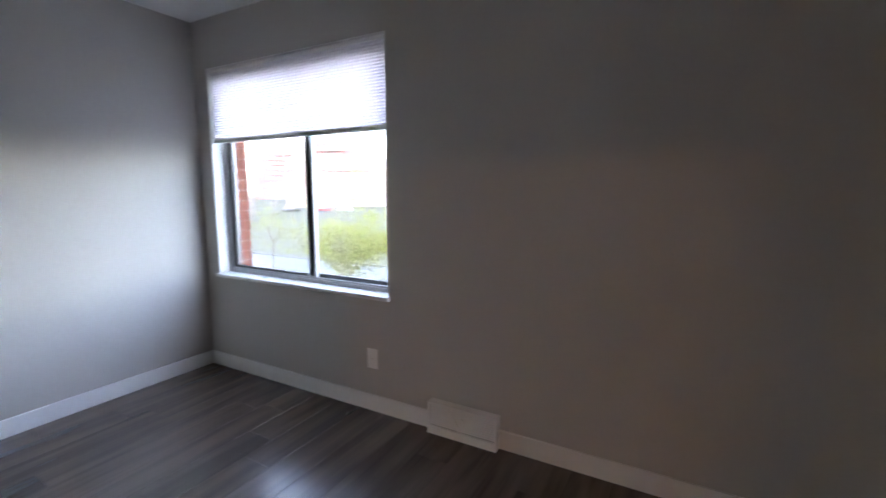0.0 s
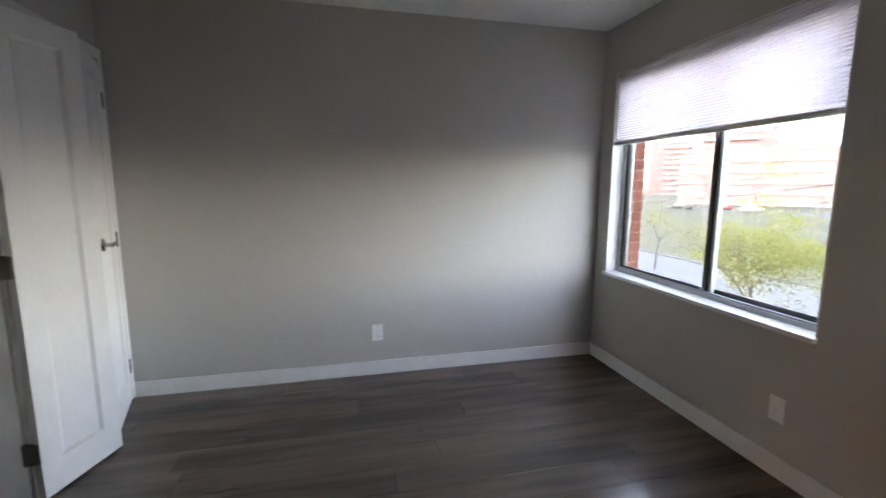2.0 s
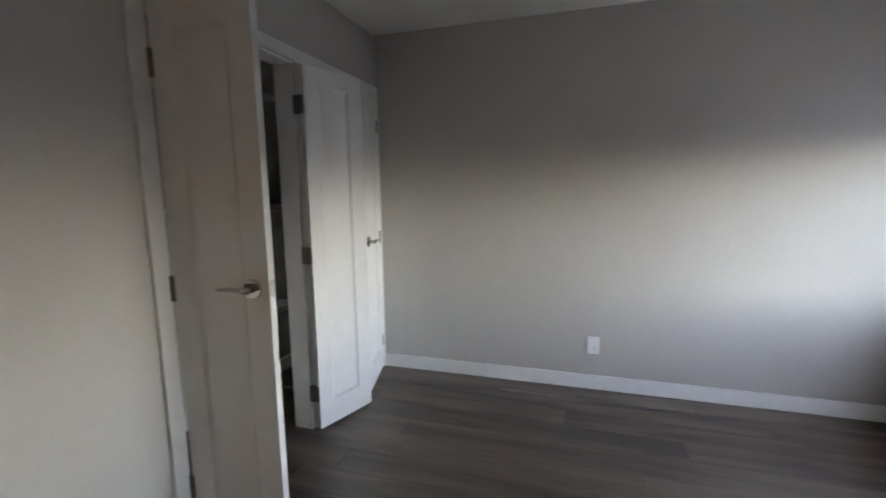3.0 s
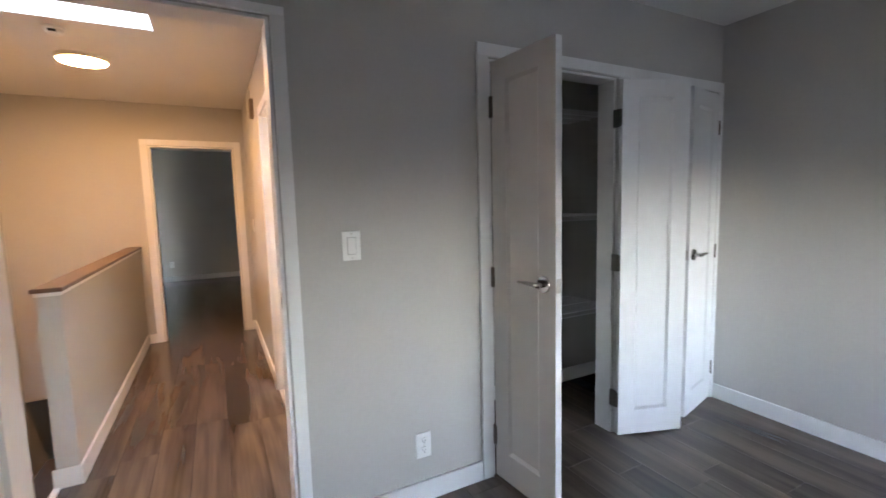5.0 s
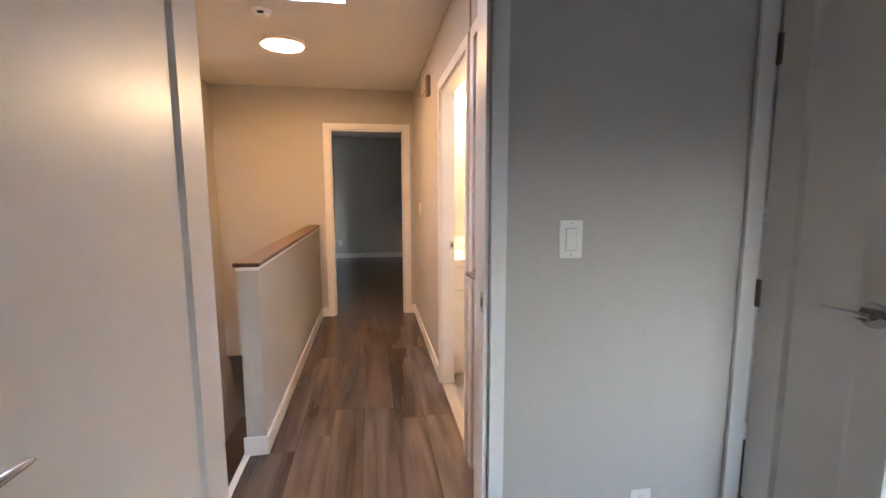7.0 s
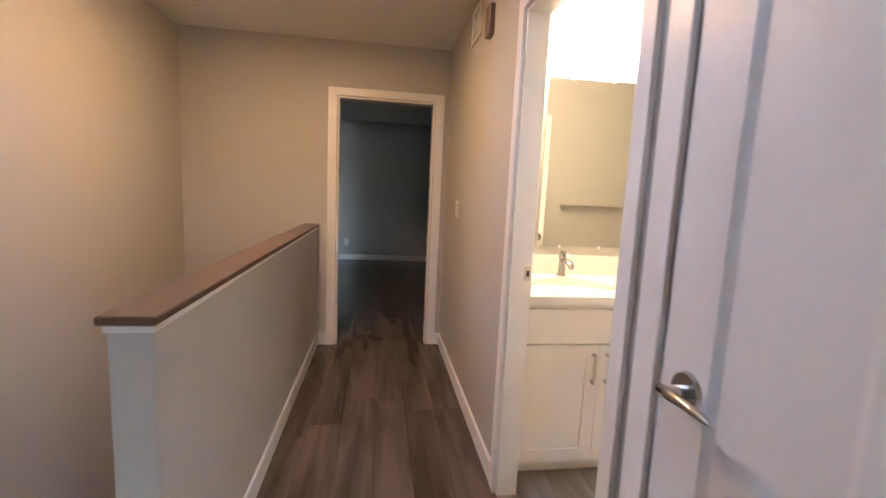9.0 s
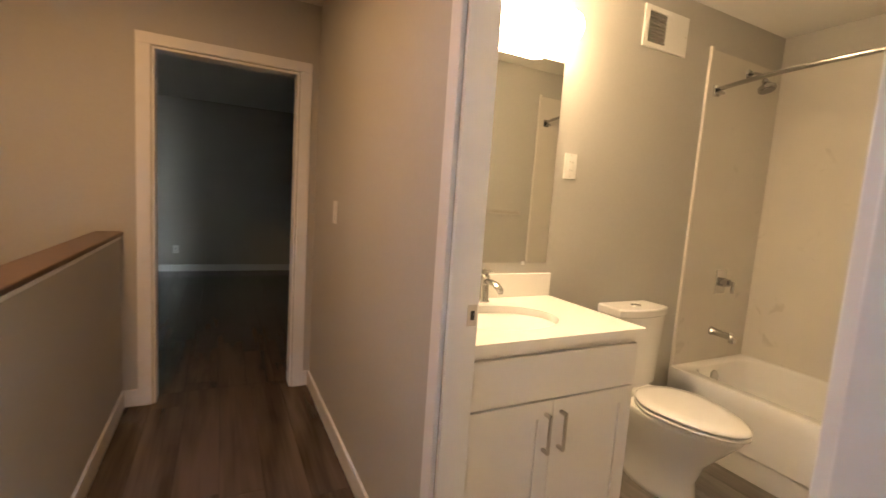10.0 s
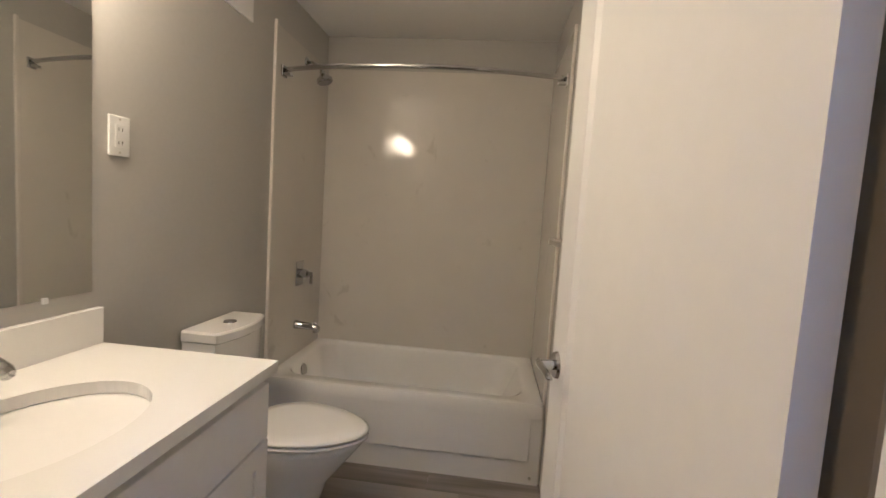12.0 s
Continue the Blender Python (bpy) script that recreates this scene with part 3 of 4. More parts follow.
for k in range(9):
    part("louvre", boxes((-0.185, 0.185, -0.0435, -0.0395, 0.048 + 0.0125 * k, 0.0575 + 0.0125 * k)), TRIM, rg)
part("damper_knob", cylinders(((0.005, -0.047, 0.12), (0.005, -0.06, 0.12), 0.008), n=14), PLASTIC, rg)

# ---- strike plates ----
for nm, row in (("strike_plate", (DX0 + 0.011, DX0 + 0.0135, YS - 0.040, YS - 0.003, 0.987, 1.052)), ("strike_plate", (-0.374, -0.344, BY0 + 0.011, BY0 + 0.0135, 0.975, 1.035))):
    st = tagged(part(nm, boxes(row, bevel=0.0008, segments=1), NICKEL), "brushed metal strike plate in the door jamb", "strike plate")
    x0, x1, y0, y1, z0, z1 = row
    if x1 - x0 < 0.01:
        part("latch_hole", boxes((x1, x1 + 0.0008, y0 + 0.011, y1 - 0.011, z0 + 0.018, z1 - 0.018)), SLOT, st)
    else:
        part("latch_hole", boxes((x0 + 0.008, x1 - 0.010, y1, y1 + 0.0008, z0 + 0.017, z1 - 0.017)), SLOT, st)

# ---- closet shelves ----
def wire_shelf(z, x0=-2.28, x1=-1.03):
    ob = empty("wire_shelf", pose(0, 0, z), "white wire shelf inside the dark closet", "shelf", "closet shelves")
    y0, y1 = YBN + T + 0.01, YS - T - 0.20
    bm = bmesh.new()
    for y, dz in ((y0, 0), ((y0 + y1) / 2, -0.006), (y1, 0), (y1, -0.028)):
        cyl(bm, (x0, y, dz), (x1, y, dz), 0.003, n=6)
    part("rail", bm, WIRE, ob)
    bm = bmesh.new()
    n = int((x1 - x0) / 0.0254)
    for k in range(n + 1):
        x = x0 + (x1 - x0) * k / n
        cyl(bm, (x, y0, 0.004), (x, y1, 0.004), 0.0017, n=5)
        cyl(bm, (x, y1 + 0.002, 0.004), (x, y1 + 0.002, -0.03), 0.0017, n=5)
    part("wire_deck", bm, WIRE, ob)
    return ob


for z in (1.93, 1.28, 0.66):
    wire_shelf(z)

# ---- hall fixtures ----
cl = empty("ceiling_light", pose(0.800, -3.435, H), "round flush ceiling light glowing warm in the hallway", "ceiling light")
part("rim", loft([oval(0, 0, z, r, r, 48) for z, r in ((0, 0.155), (-0.022, 0.158), (-0.030, 0.152), (-0.030, 0.143))]), PLASTIC, cl, "white rim", smooth=False)
part("diffuser", loft([oval(0, 0, z, r, r, 48) for z, r in ((-0.028, 0.142), (-0.034, 0.138), (-0.038, 0.11), (-0.040, 0.04))]), LAMP_HALL, cl, "glowing diffuser")
sd = empty("smoke_detector", pose(0.811, -2.865, H), "white round smoke detector on the hallway ceiling", "smoke detector")
part("base", loft([oval(0, 0, z, r, r, 36) for z, r in ((0, 0.055), (-0.014, 0.056), (-0.016, 0.052))]), PLASTIC, sd)
part("dome", loft([oval(0, 0, z, r, r, 36) for z, r in ((-0.016, 0.048), (-0.032, 0.045), (-0.042, 0.034), (-0.044, 0.010))]), PLASTIC, sd)
part("test_button", boxes((-0.018, 0.018, 0.02, 0.05, -0.036, -0.024)), SLOT, sd, "dark sensor slot")
for nm, y, z, w, h, lab in (("wall_vent", -3.87, 2.32, 0.12, 0.19, "white return air grille high on the hallway wall"), ("door_chime", -3.49, 2.20, 0.045, 0.15, "small brown chime box high on the hallway wall")):
    ob = empty(nm, pose(XH, y, z), lab, nm.replace("_", " "))
    if nm == "wall_vent":
        part("frame", boxes((0, 0.012, -w, -w + 0.025, -h / 2, h / 2), (0, 0.012, w - 0.025, w, -h / 2, h / 2), (0, 0.012, -w + 0.025, w - 0.025, -h / 2, -h / 2 + 0.02), (0, 0.012, -w + 0.025, w - 0.025, h / 2 - 0.02, h / 2)), PLASTIC, ob)
        for k in range(6):
            part("slat", boxes((0.002, 0.008, -w + 0.025, w - 0.025, -h / 2 + 0.025 + k * 0.02, -h / 2 + 0.037 + k * 0.02)), PLASTIC, ob)
    else:
        part("body", boxes((0, 0.03, -w, w, -h / 2, h / 2), bevel=0.004), material("brown_plastic", (0.20, 0.15, 0.11), 0.5, grain=0.05), ob)

# ---- bathroom ----
# tub
TX0, TX1, TY0, TY1, TZ = XBW + 0.004, -2.135, YB + 0.012, YBN - 0.012, 0.425
tub = empty("bathtub", Matrix(), "white alcove bathtub with a panelled apron", "bathtub")


def rrect(x0, x1, y0, y1, z, r, n=8):
    out = []
    for cx, cy, a0 in ((x1 - r, y1 - r, 0), (x0 + r, y1 - r, 90), (x0 + r, y0 + r, 180), (x1 - r, y0 + r, 270)):
        for k in range(n):
            a = radians(a0 + 90 * k / (n - 1))
            out.append((cx + r * math.cos(a), cy + r * math.sin(a), z))
    return out


rings = [rrect(TX0, TX1, TY0, TY1, 0.352, 0.012), rrect(TX0, TX1, TY0, TY1, TZ - 0.012, 0.012), rrect(TX0 + 0.006, TX1 - 0.006, TY0 + 0.006, TY1 - 0.006, TZ, 0.015),
         rrect(TX0 + 0.05, TX1 - 0.075, TY0 + 0.060, TY1 - 0.075, TZ, 0.13), rrect(TX0 + 0.06, TX1 - 0.088, TY0 + 0.072, TY1 - 0.10, TZ - 0.012, 0.13),
         rrect(TX0 + 0.075, TX1 - 0.10, TY0 + 0.088, TY1 - 0.17, 0.25, 0.13), rrect(TX0 + 0.11, TX1 - 0.13, TY0 + 0.15, TY1 - 0.26, 0.12, 0.12), rrect(TX0 + 0.16, TX1 - 0.18, TY0 + 0.20, TY1 - 0.32, 0.10, 0.10)]
part("basin", loft(rings, cap0=False), ACRYL, tub, smooth=True).modifiers.new("edges", "EDGE_SPLIT").split_angle = radians(50)
part("apron", boxes((TX1 - 0.06, TX1 - 0.016, TY0, TY1, 0.0, 0.375)), ACRYL, tub)
part("apron_panel", boxes((TX1 - 0.030, TX1 - 0.002, TY0 + 0.02, TY1 - 0.055, 0.125, 0.358), bevel=0.004), ACRYL, tub, "raised apron panel")
part("overflow_plate", cylinders(((-2.47, TY0 + 0.073, 0.352), (-2.47, TY0 + 0.088, 0.356), 0.036, 0.033), n=28), CHROME, tub, "chrome overflow plate")
part("drain_screw", cylinders(((TX1 - 0.016, TY1 - 0.04, 0.035), (TX1 - 0.011, TY1 - 0.04, 0.035), 0.008), n=12), NICKEL, tub)
# surround
sur = empty("tub_surround", Matrix(), "beige marbled wall panels around the tub", "tub surround", kind="structure")
STOP = 2.265
part("panel", boxes((XBW, XBW + 0.012, YB + 0.012, YBN - 0.012, TZ - 0.01, STOP - 0.015), bevel=0.002), MARBLE, sur)
part("panel", boxes((XBW, -2.185, YB, YB + 0.012, TZ - 0.01, STOP - 0.015), bevel=0.002), MARBLE, sur)
part("panel", boxes((XBW, -2.185, YBN - 0.012, YBN, TZ - 0.01, STOP - 0.015), bevel=0.002), MARBLE, sur)
ED = material("surround_trim", (0.72, 0.69, 0.63), 0.15, grain=0.02)
part("edge_trim", boxes((-2.185, -2.162, YB, YB + 0.016, 0.0, STOP), bevel=0.004), ED, sur, "pale rounded edge strip")
part("edge_trim", boxes((-2.185, -2.162, YBN - 0.016, YBN, 0.0, STOP), bevel=0.004), ED, sur, "pale rounded edge strip")

# shower
hd = empty("shower", Matrix(), "chrome shower head on a bent arm above the tub", "shower")
SHX = -2.535
part("flange", cylinders(((SHX, YB + 0.012, 2.178), (SHX, YB + 0.022, 2.178), 0.03, 0.022), n=24), CHROME, hd)
part("arm", tube([(SHX, YB + 0.015, 2.178), (SHX, YB + 0.05, 2.175), (SHX, YB + 0.085, 2.158), (SHX, YB + 0.11, 2.123)], 0.009), CHROME, hd, smooth=True)
ax = Vector((0, 0.35, -0.94)).normalized()
p0 = Vector((SHX, YB + 0.105, 2.128))
bm = bmesh.new()
for d0, d1, r0, r1 in ((0, 0.02, 0.014, 0.018), (0.02, 0.045, 0.018, 0.045), (0.045, 0.065, 0.045, 0.047), (0.065, 0.070, 0.047, 0.040)):
    cyl(bm, p0 + ax * d0, p0 + ax * d1, r0, r1, n=28)
part("head", bm, CHROME, hd)
part("nozzle_face", cylinders((p0 + ax * 0.070, p0 + ax * 0.0715, 0.038), n=28), GRILLE, hd, "grey nozzle face")
vl = empty("shower_valve", pose(-2.535, YB + 0.012, 0.925), "square chrome shower valve with a lever", "shower valve")
part("trim_plate", boxes((-0.05, 0.05, 0, 0.008, -0.075, 0.075), bevel=0.0035), CHROME, vl)
part("hub", cylinders(((0, 0.008, 0), (0, 0.055, 0), 0.028, 0.024), n=28), CHROME, vl)
part("lever", boxes((-0.010, 0.010, 0.045, 0.085, -0.012, 0.012), (-0.009, 0.009, 0.072, 0.086, -0.06, -0.012), bevel=0.003), CHROME, vl)
sp = empty("tub_spout", pose(-2.51, YB + 0.012, 0.612), "chrome tub spout with a diverter", "tub spout")
part("body", loft([[(0.026 * k1 * math.cos(a), y, dz + 0.024 * k1 * math.sin(a)) for a in [2 * math.pi * i / 20 for i in range(20)]] for y, k1, dz in ((0, 1.15, 0), (0.012, 1.1, 0), (0.02, 0.95, 0), (0.10, 0.85, -0.004), (0.135, 0.9, -0.010), (0.15, 0.75, -0.016))]), CHROME, sp, smooth=True)
part("outlet", cylinders(((0, 0.13, -0.01), (0, 0.13, -0.04), 0.018), n=18), CHROME, sp)
part("diverter", cylinders(((0, 0.12, 0.01), (0, 0.12, 0.03), 0.005), n=10), CHROME, sp)
rod = empty("curtain_rod", Matrix(), "curved chrome shower curtain rod without a curtain", "curtain rod")
ry0, ry1 = YB + 0.012, YBN - 0.012
rp = []
for k in range(25):
    u = k / 24
    rp.append((-2.245 + 0.13 * math.sin(math.pi * u) ** 0.8, ry0 + (ry1 - ry0) * u, 2.038))
part("rod", tube(rp, 0.0125, 14), CHROME, rod, smooth=True)
for y, s in ((ry0, 1), (ry1, -1)):
    part("flange", boxes((-2.27, -2.22, min(y, y + s * 0.012), max(y, y + s * 0.012), 2.003, 2.063), (-2.26, -2.23, min(y, y + s * 0.05), max(y, y + s * 0.05), 2.010, 2.024), bevel=0.003), CHROME, rod, "chrome end bracket")
tb = empty("towel_bar", Matrix(), "chrome towel bar on the bathroom wall behind the door", "towel bar")
part("bar", boxes((-2.02, -1.38, YBN - 0.07, YBN - 0.058, 1.238, 1.262), bevel=0.003), NICKEL, tb)
for x in (-2.02, -1.40):
    part("post", boxes((x, x + 0.025, YBN - 0.072, YBN, 1.236, 1.264), bevel=0.004), NICKEL, tb)

# vanity
VX0, VX1, VY0, VY1, VT = XB, -1.148, YB, -2.980, 0.891
van = empty("vanity_cabinet", Matrix(), "white shaker vanity cabinet with two doors", "cabinet")
part("body", boxes((VX1, VX0 - 0.002, VY0, VY1 - 0.02, 0.09, VT - 0.032), (VX1 + 0.01, VX0 - 0.012, VY0, VY1 - 0.085, 0.0, 0.09)), CAB, van)
part("drawer_front", boxes((VX1 + 0.003, VX0 - 0.006, VY1 - 0.02, VY1, 0.672, VT - 0.060), bevel=0.0025), CAB, van, "plain white drawer front")
mid = -0.76


def cabinet_door(x0, x1, hx):
    d = part("door", boxes((x0, x0 + 0.06, VY1 - 0.02, VY1, 0.10, 0.665), (x1 - 0.06, x1, VY1 - 0.02, VY1, 0.10, 0.665), (x0 + 0.06, x1 - 0.06, VY1 - 0.02, VY1, 0.605, 0.665), (x0 + 0.06, x1 - 0.06, VY1 - 0.02, VY1, 0.10, 0.16)), CAB, van, "white shaker cabinet door")
    part("panel", boxes((x0 + 0.058, x1 - 0.058, VY1 - 0.016, VY1 - 0.008, 0.158, 0.607)), CAB, d)
    h = part("handle", boxes((hx - 0.006, hx + 0.006, VY1 + 0.024, VY1 + 0.033, 0.487, 0.625), (hx - 0.006, hx + 0.006, VY1, VY1 + 0.026, 0.613, 0.625), (hx - 0.006, hx + 0.006, VY1, VY1 + 0.026, 0.487, 0.499), bevel=0.0015, segments=1), NICKEL, d, "brushed nickel bar pull")
    return h


cabinet_door(VX1 + 0.003, mid - 0.0015, mid - 0.035)
cabinet_door(mid + 0.0015, VX0 - 0.006, mid + 0.032)
# worktop with an oval bowl
top = empty("countertop", Matrix(), "white vanity top with an oval undermount basin", "countertop")
bm = bmesh.new()
n = 64
bx, by, brx, bry = -0.70, -3.228, 0.228, 0.168
outer, inner = [], []
X0, X1, Y0, Y1 = XB - 0.002, -1.164, YB, -2.965


def on_rect(a):
    c, s = math.cos(a), math.sin(a)
    hx, hy = (X1 - X0) / 2, (Y1 - Y0) / 2
    k = min(abs(hx / c) if abs(c) > 1e-6 else 1e9, abs(hy / s) if abs(s) > 1e-6 else 1e9)
    return ((X0 + X1) / 2 + c * k, (Y0 + Y1) / 2 + s * k)


angles = sorted([2 * math.pi * k / n for k in range(n)] + [math.atan2(sy * (Y1 - Y0), sx * abs(X1 - X0)) % (2 * math.pi) for sx in (-1, 1) for sy in (-1, 1)])
ro, ri = [on_rect(a) for a in angles], [(bx + brx * math.cos(a), by + bry * math.sin(a)) for a in angles]
lay = []
for pts2, z in ((ro, VT - 0.032), (ro, VT), (ri, VT), (ri, VT - 0.030)):
    lay.append([bm.verts.new((x, y, z)) for x, y in pts2])
m_ = len(angles)
for a, b in ((0, 1), (1, 2), (2, 3), (3, 0)):
    for i in range(m_):
        j = (i + 1) % m_
        bm.faces.new((lay[a][i], lay[a][j], lay[b][j], lay[b][i]))
part("slab", bm, QUARTZ, top)
part("basin", loft([oval(bx, by, z, brx * k, bry * k, 48) for z, k in ((VT - 0.028, 1.03), (VT - 0.06, 1.0), (VT - 0.10, 0.93), (VT - 0.135, 0.78), (VT - 0.155, 0.5), (VT - 0.16, 0.1))], cap0=False), PORC, top, "white porcelain bowl", smooth=True)
part("drain", cylinders(((bx, by, VT - 0.162), (bx, by, VT - 0.156), 0.024, 0.02), n=24), CHROME, top, "chrome drain")
part("backsplash", boxes((X1, X0, YB, YB + 0.02, VT + 0.0005, 1.0), bevel=0.002), QUARTZ, top, "white backsplash strip")
# faucet
fc = empty("faucet", pose(-0.755, YB + 0.075, VT), "chrome single-lever basin faucet", "faucet")
part("body", loft([oval(0, 0, z, r, r, 24) for z, r in ((0, 0.027), (0.006, 0.027), (0.012, 0.021), (0.08, 0.018), (0.115, 0.020), (0.12, 0.012))]), CHROME, fc, smooth=True)
part("spout", loft([[(0.018 * w * math.cos(a), y, z + 0.011 * math.sin(a)) for a in [2 * math.pi * i / 16 for i in range(16)]] for y, z, w in ((0.0, 0.088, 0.7), (0.04, 0.096, 0.9), (0.085, 0.092, 1.0), (0.115, 0.078, 1.0), (0.122, 0.068, 0.9))]), CHROME, fc, smooth=True)
part("lever", boxes((-0.008, 0.008, -0.012, 0.055, 0.135, 0.143), (-0.012, 0.012, -0.012, 0.012, 0.118, 0.137), bevel=0.003), CHROME, fc)

# mirror
mr = empty("mirror", Matrix(), "frameless rectangular mirror above the vanity", "mirror")
part("glass", boxes((-1.138, -0.63, YB + 0.0015, YB + 0.006, 1.05, 1.972)), MIRROR, mr)
for x in (-1.0, -0.76):
    part("clip", boxes((x - 0.007, x + 0.007, YB + 0.002, YB + 0.010, 1.962, 1.985), bevel=0.001), PLASTIC, mr, "small clear clip")
    part("clip", boxes((x - 0.007, x + 0.007, YB + 0.002, YB + 0.010, 1.04, 1.056), bevel=0.001), PLASTIC, mr, "small clear clip")
# vanity light: frosted cylinder on a bar
lt = empty("vanity_light", Matrix(), "glowing frosted cylinder light bar above the mirror", "wall light")
part("back_plate", boxes((-0.95, -0.70, YB, YB + 0.025, 2.06, 2.17), bevel=0.004), CHROME, lt)
rr = [(-0.545, 0.03), (-0.55, 0.055), (-0.565, 0.068), (-0.60, 0.075), (-1.04, 0.075), (-1.075, 0.068), (-1.09, 0.055), (-1.095, 0.03)]
part("glass_tube", loft([[(x, YB + 0.11 + r * math.cos(a), 2.075 + r * math.sin(a)) for a in [2 * math.pi * i / 28 for i in range(28)]] for x, r in rr]), LAMP_BATH, lt, "glowing frosted glass", smooth=True)
part("arm", cylinders(((-0.825, YB + 0.02, 2.12), (-0.825, YB + 0.06, 2.12), 0.012), n=14), CHROME, lt)
# exhaust grille
ex = empty("exhaust_vent", pose(-1.787, YB, 2.257), "white wall vent with a dark louvred opening", "vent")
part("frame", boxes((-0.165, 0.165, 0, 0.010, -0.10, -0.075), (-0.165, 0.165, 0, 0.010, 0.075, 0.10), (-0.165, 0.005, 0, 0.010, -0.075, 0.075), (0.135, 0.165, 0, 0.010, -0.075, 0.075)), PLASTIC, ex)
part("dark_backing", boxes((0.005, 0.135, 0.0005, 0.002, -0.075, 0.075)), GRILLE, ex)
for k in range(9):
    part("slat", boxes((0.005, 0.135, 0.002, 0.009, -0.070 + k * 0.0165, -0.064 + k * 0.0165)), GRILLE, ex)
part("screw", cylinders(((-0.15, 0.010, 0), (-0.15, 0.012, 0), 0.004), n=10), NICKEL, ex)

# toilet
tl = empty("toilet", pose(-1.685, YB, 0), "white two-piece toilet with the lid closed", "toilet")


def egg(cy, z, w, back, front, n=44):
    """An egg-shaped ring: half width w, reaching back and front of cy."""
    out = []
    for k in range(n):
        a = 2 * math.pi * k / n
        s, c = math.sin(a), math.cos(a)
        out.append((w * c * (1 - 0.12 * max(s, 0)), cy + (front if s > 0 else back) * s, z))
    return out


part("bowl", loft([egg(0.36, z, w, bk, fr) for z, w, bk, fr in ((0, 0.115, 0.22, 0.17), (0.02, 0.112, 0.22, 0.165), (0.10, 0.108, 0.22, 0.155), (0.20, 0.125, 0.23, 0.19), (0.30, 0.165, 0.25, 0.27), (0.37, 0.183, 0.26, 0.325), (0.395, 0.185, 0.26, 0.335), (0.40, 0.178, 0.255, 0.33))]), PORC, tl, smooth=True)
part("seat", loft([egg(0.40, z, w, bk, fr) for z, w, bk, fr in ((0.403, 0.176, 0.19, 0.300), (0.406, 0.190, 0.195, 0.315), (0.414, 0.190, 0.195, 0.315), (0.418, 0.180, 0.19, 0.292))]), PORC, tl, "white seat", smooth=True)
part("lid", loft([egg(0.40, z, w, bk, fr) for z, w, bk, fr in ((0.423, 0.178, 0.19, 0.300), (0.427, 0.190, 0.197, 0.315), (0.434, 0.190, 0.197, 0.315), (0.442, 0.179, 0.185, 0.300), (0.446, 0.13, 0.14, 0.22), (0.447, 0.05, 0.05, 0.09))]), PORC, tl, "white closed lid", smooth=True)
part("deck", boxes((-0.11, 0.11, 0.02, 0.22, 0.33, 0.42), bevel=0.02), PORC, tl)


def tank_ring(z, w, d, bow):
    out = [(w, 0.012, z), (w, 0.012 + d - bow, z)]
    for k in range(1, 12):
        u = 1 - 2 * k / 12
        out.append((w * u, 0.012 + d - bow * u * u, z))
    return out + [(-w, 0.012 + d - bow, z), (-w, 0.012, z)]


part("tank", loft([tank_ring(z, w, d, 0.035) for z, w, d in ((0.40, 0.155, 0.15), (0.42, 0.162, 0.16), (0.79, 0.172, 0.172))]), PORC, tl)
lidp = part("tank_lid", loft([tank_ring(z, w, d, 0.038) for z, w, d in ((0.792, 0.174, 0.178), (0.797, 0.178, 0.184), (0.828, 0.178, 0.184), (0.836, 0.170, 0.176))]), PORC, tl, "white tank lid")
part("flush_button", cylinders(((0, 0.10, 0.836), (0, 0.10, 0.841), 0.026, 0.024), n=28), CHROME, lidp, "chrome flush button")


# ---- outdoors, seen through the window ----
GZ = -4.2
structure("ground", boxes((-400, 400, 2.6, 600, GZ - 0.3, GZ)), material("grass", (0.048, 0.044, 0.022), 0.95, grain=0.35, grain_scale=3, bump=0.5, bump_scale=20), "pale spring grass seen from the window", "ground")
structure("road", boxes((-300, 200, 84, 92, GZ + 0.004, GZ + 0.02)), material("asphalt", (0.06, 0.06, 0.06), 0.9, grain=0.2), "grey asphalt road beyond the lawn", "road")
structure("pavement", boxes((-90, 60, 19, 26, GZ + 0.004, GZ + 0.03)), material("concrete", (0.085, 0.085, 0.087), 0.9, grain=0.12, grain_scale=8), "pale concrete drive below the window", "pavement")
# brick reveal beside the window
pier = empty("brick_wall", Matrix(), "red brick outer wall beside the window", "brick wall", kind="structure")
BY, BX = FY1 + 0.03, g0 + 0.030
part("mortar", boxes((BX - 1.2, BX - 0.008, BY, BY + 0.085, WZ0 - 0.4, WZ1 + 0.4), (WX1 + 0.02, XE + 0.2, BY, BY + 0.085, -1.5, WZ1 + 0.4), (BX - 0.008, WX1 + 0.02, BY, BY + 0.085, -1.5, WZ0 + 0.01)), MORTAR, pier)
bm = boxes((-0.1, 0.0, 0.0, 0.088, 0.0, 0.066), bevel=0.003, segments=1)
proto = None
for k in range(21):
    z = WZ0 - 0.06 + 0.076 * k
    if proto is None:
        proto = part("brick", bm, BRICK, pier)
        o = proto
    else:
        o = new("brick", proto.data)
        o.parent = pier
    o.location = (BX + (0.002 if k % 2 else 0.0), BY + 0.001, z)
part("stone_sill", boxes((BX - 0.05, WX1 + 0.05, BY, BY + 0.11, WZ0 - 0.06, WZ0 + 0.016), bevel=0.005), MORTAR, pier, "pale stone sill")


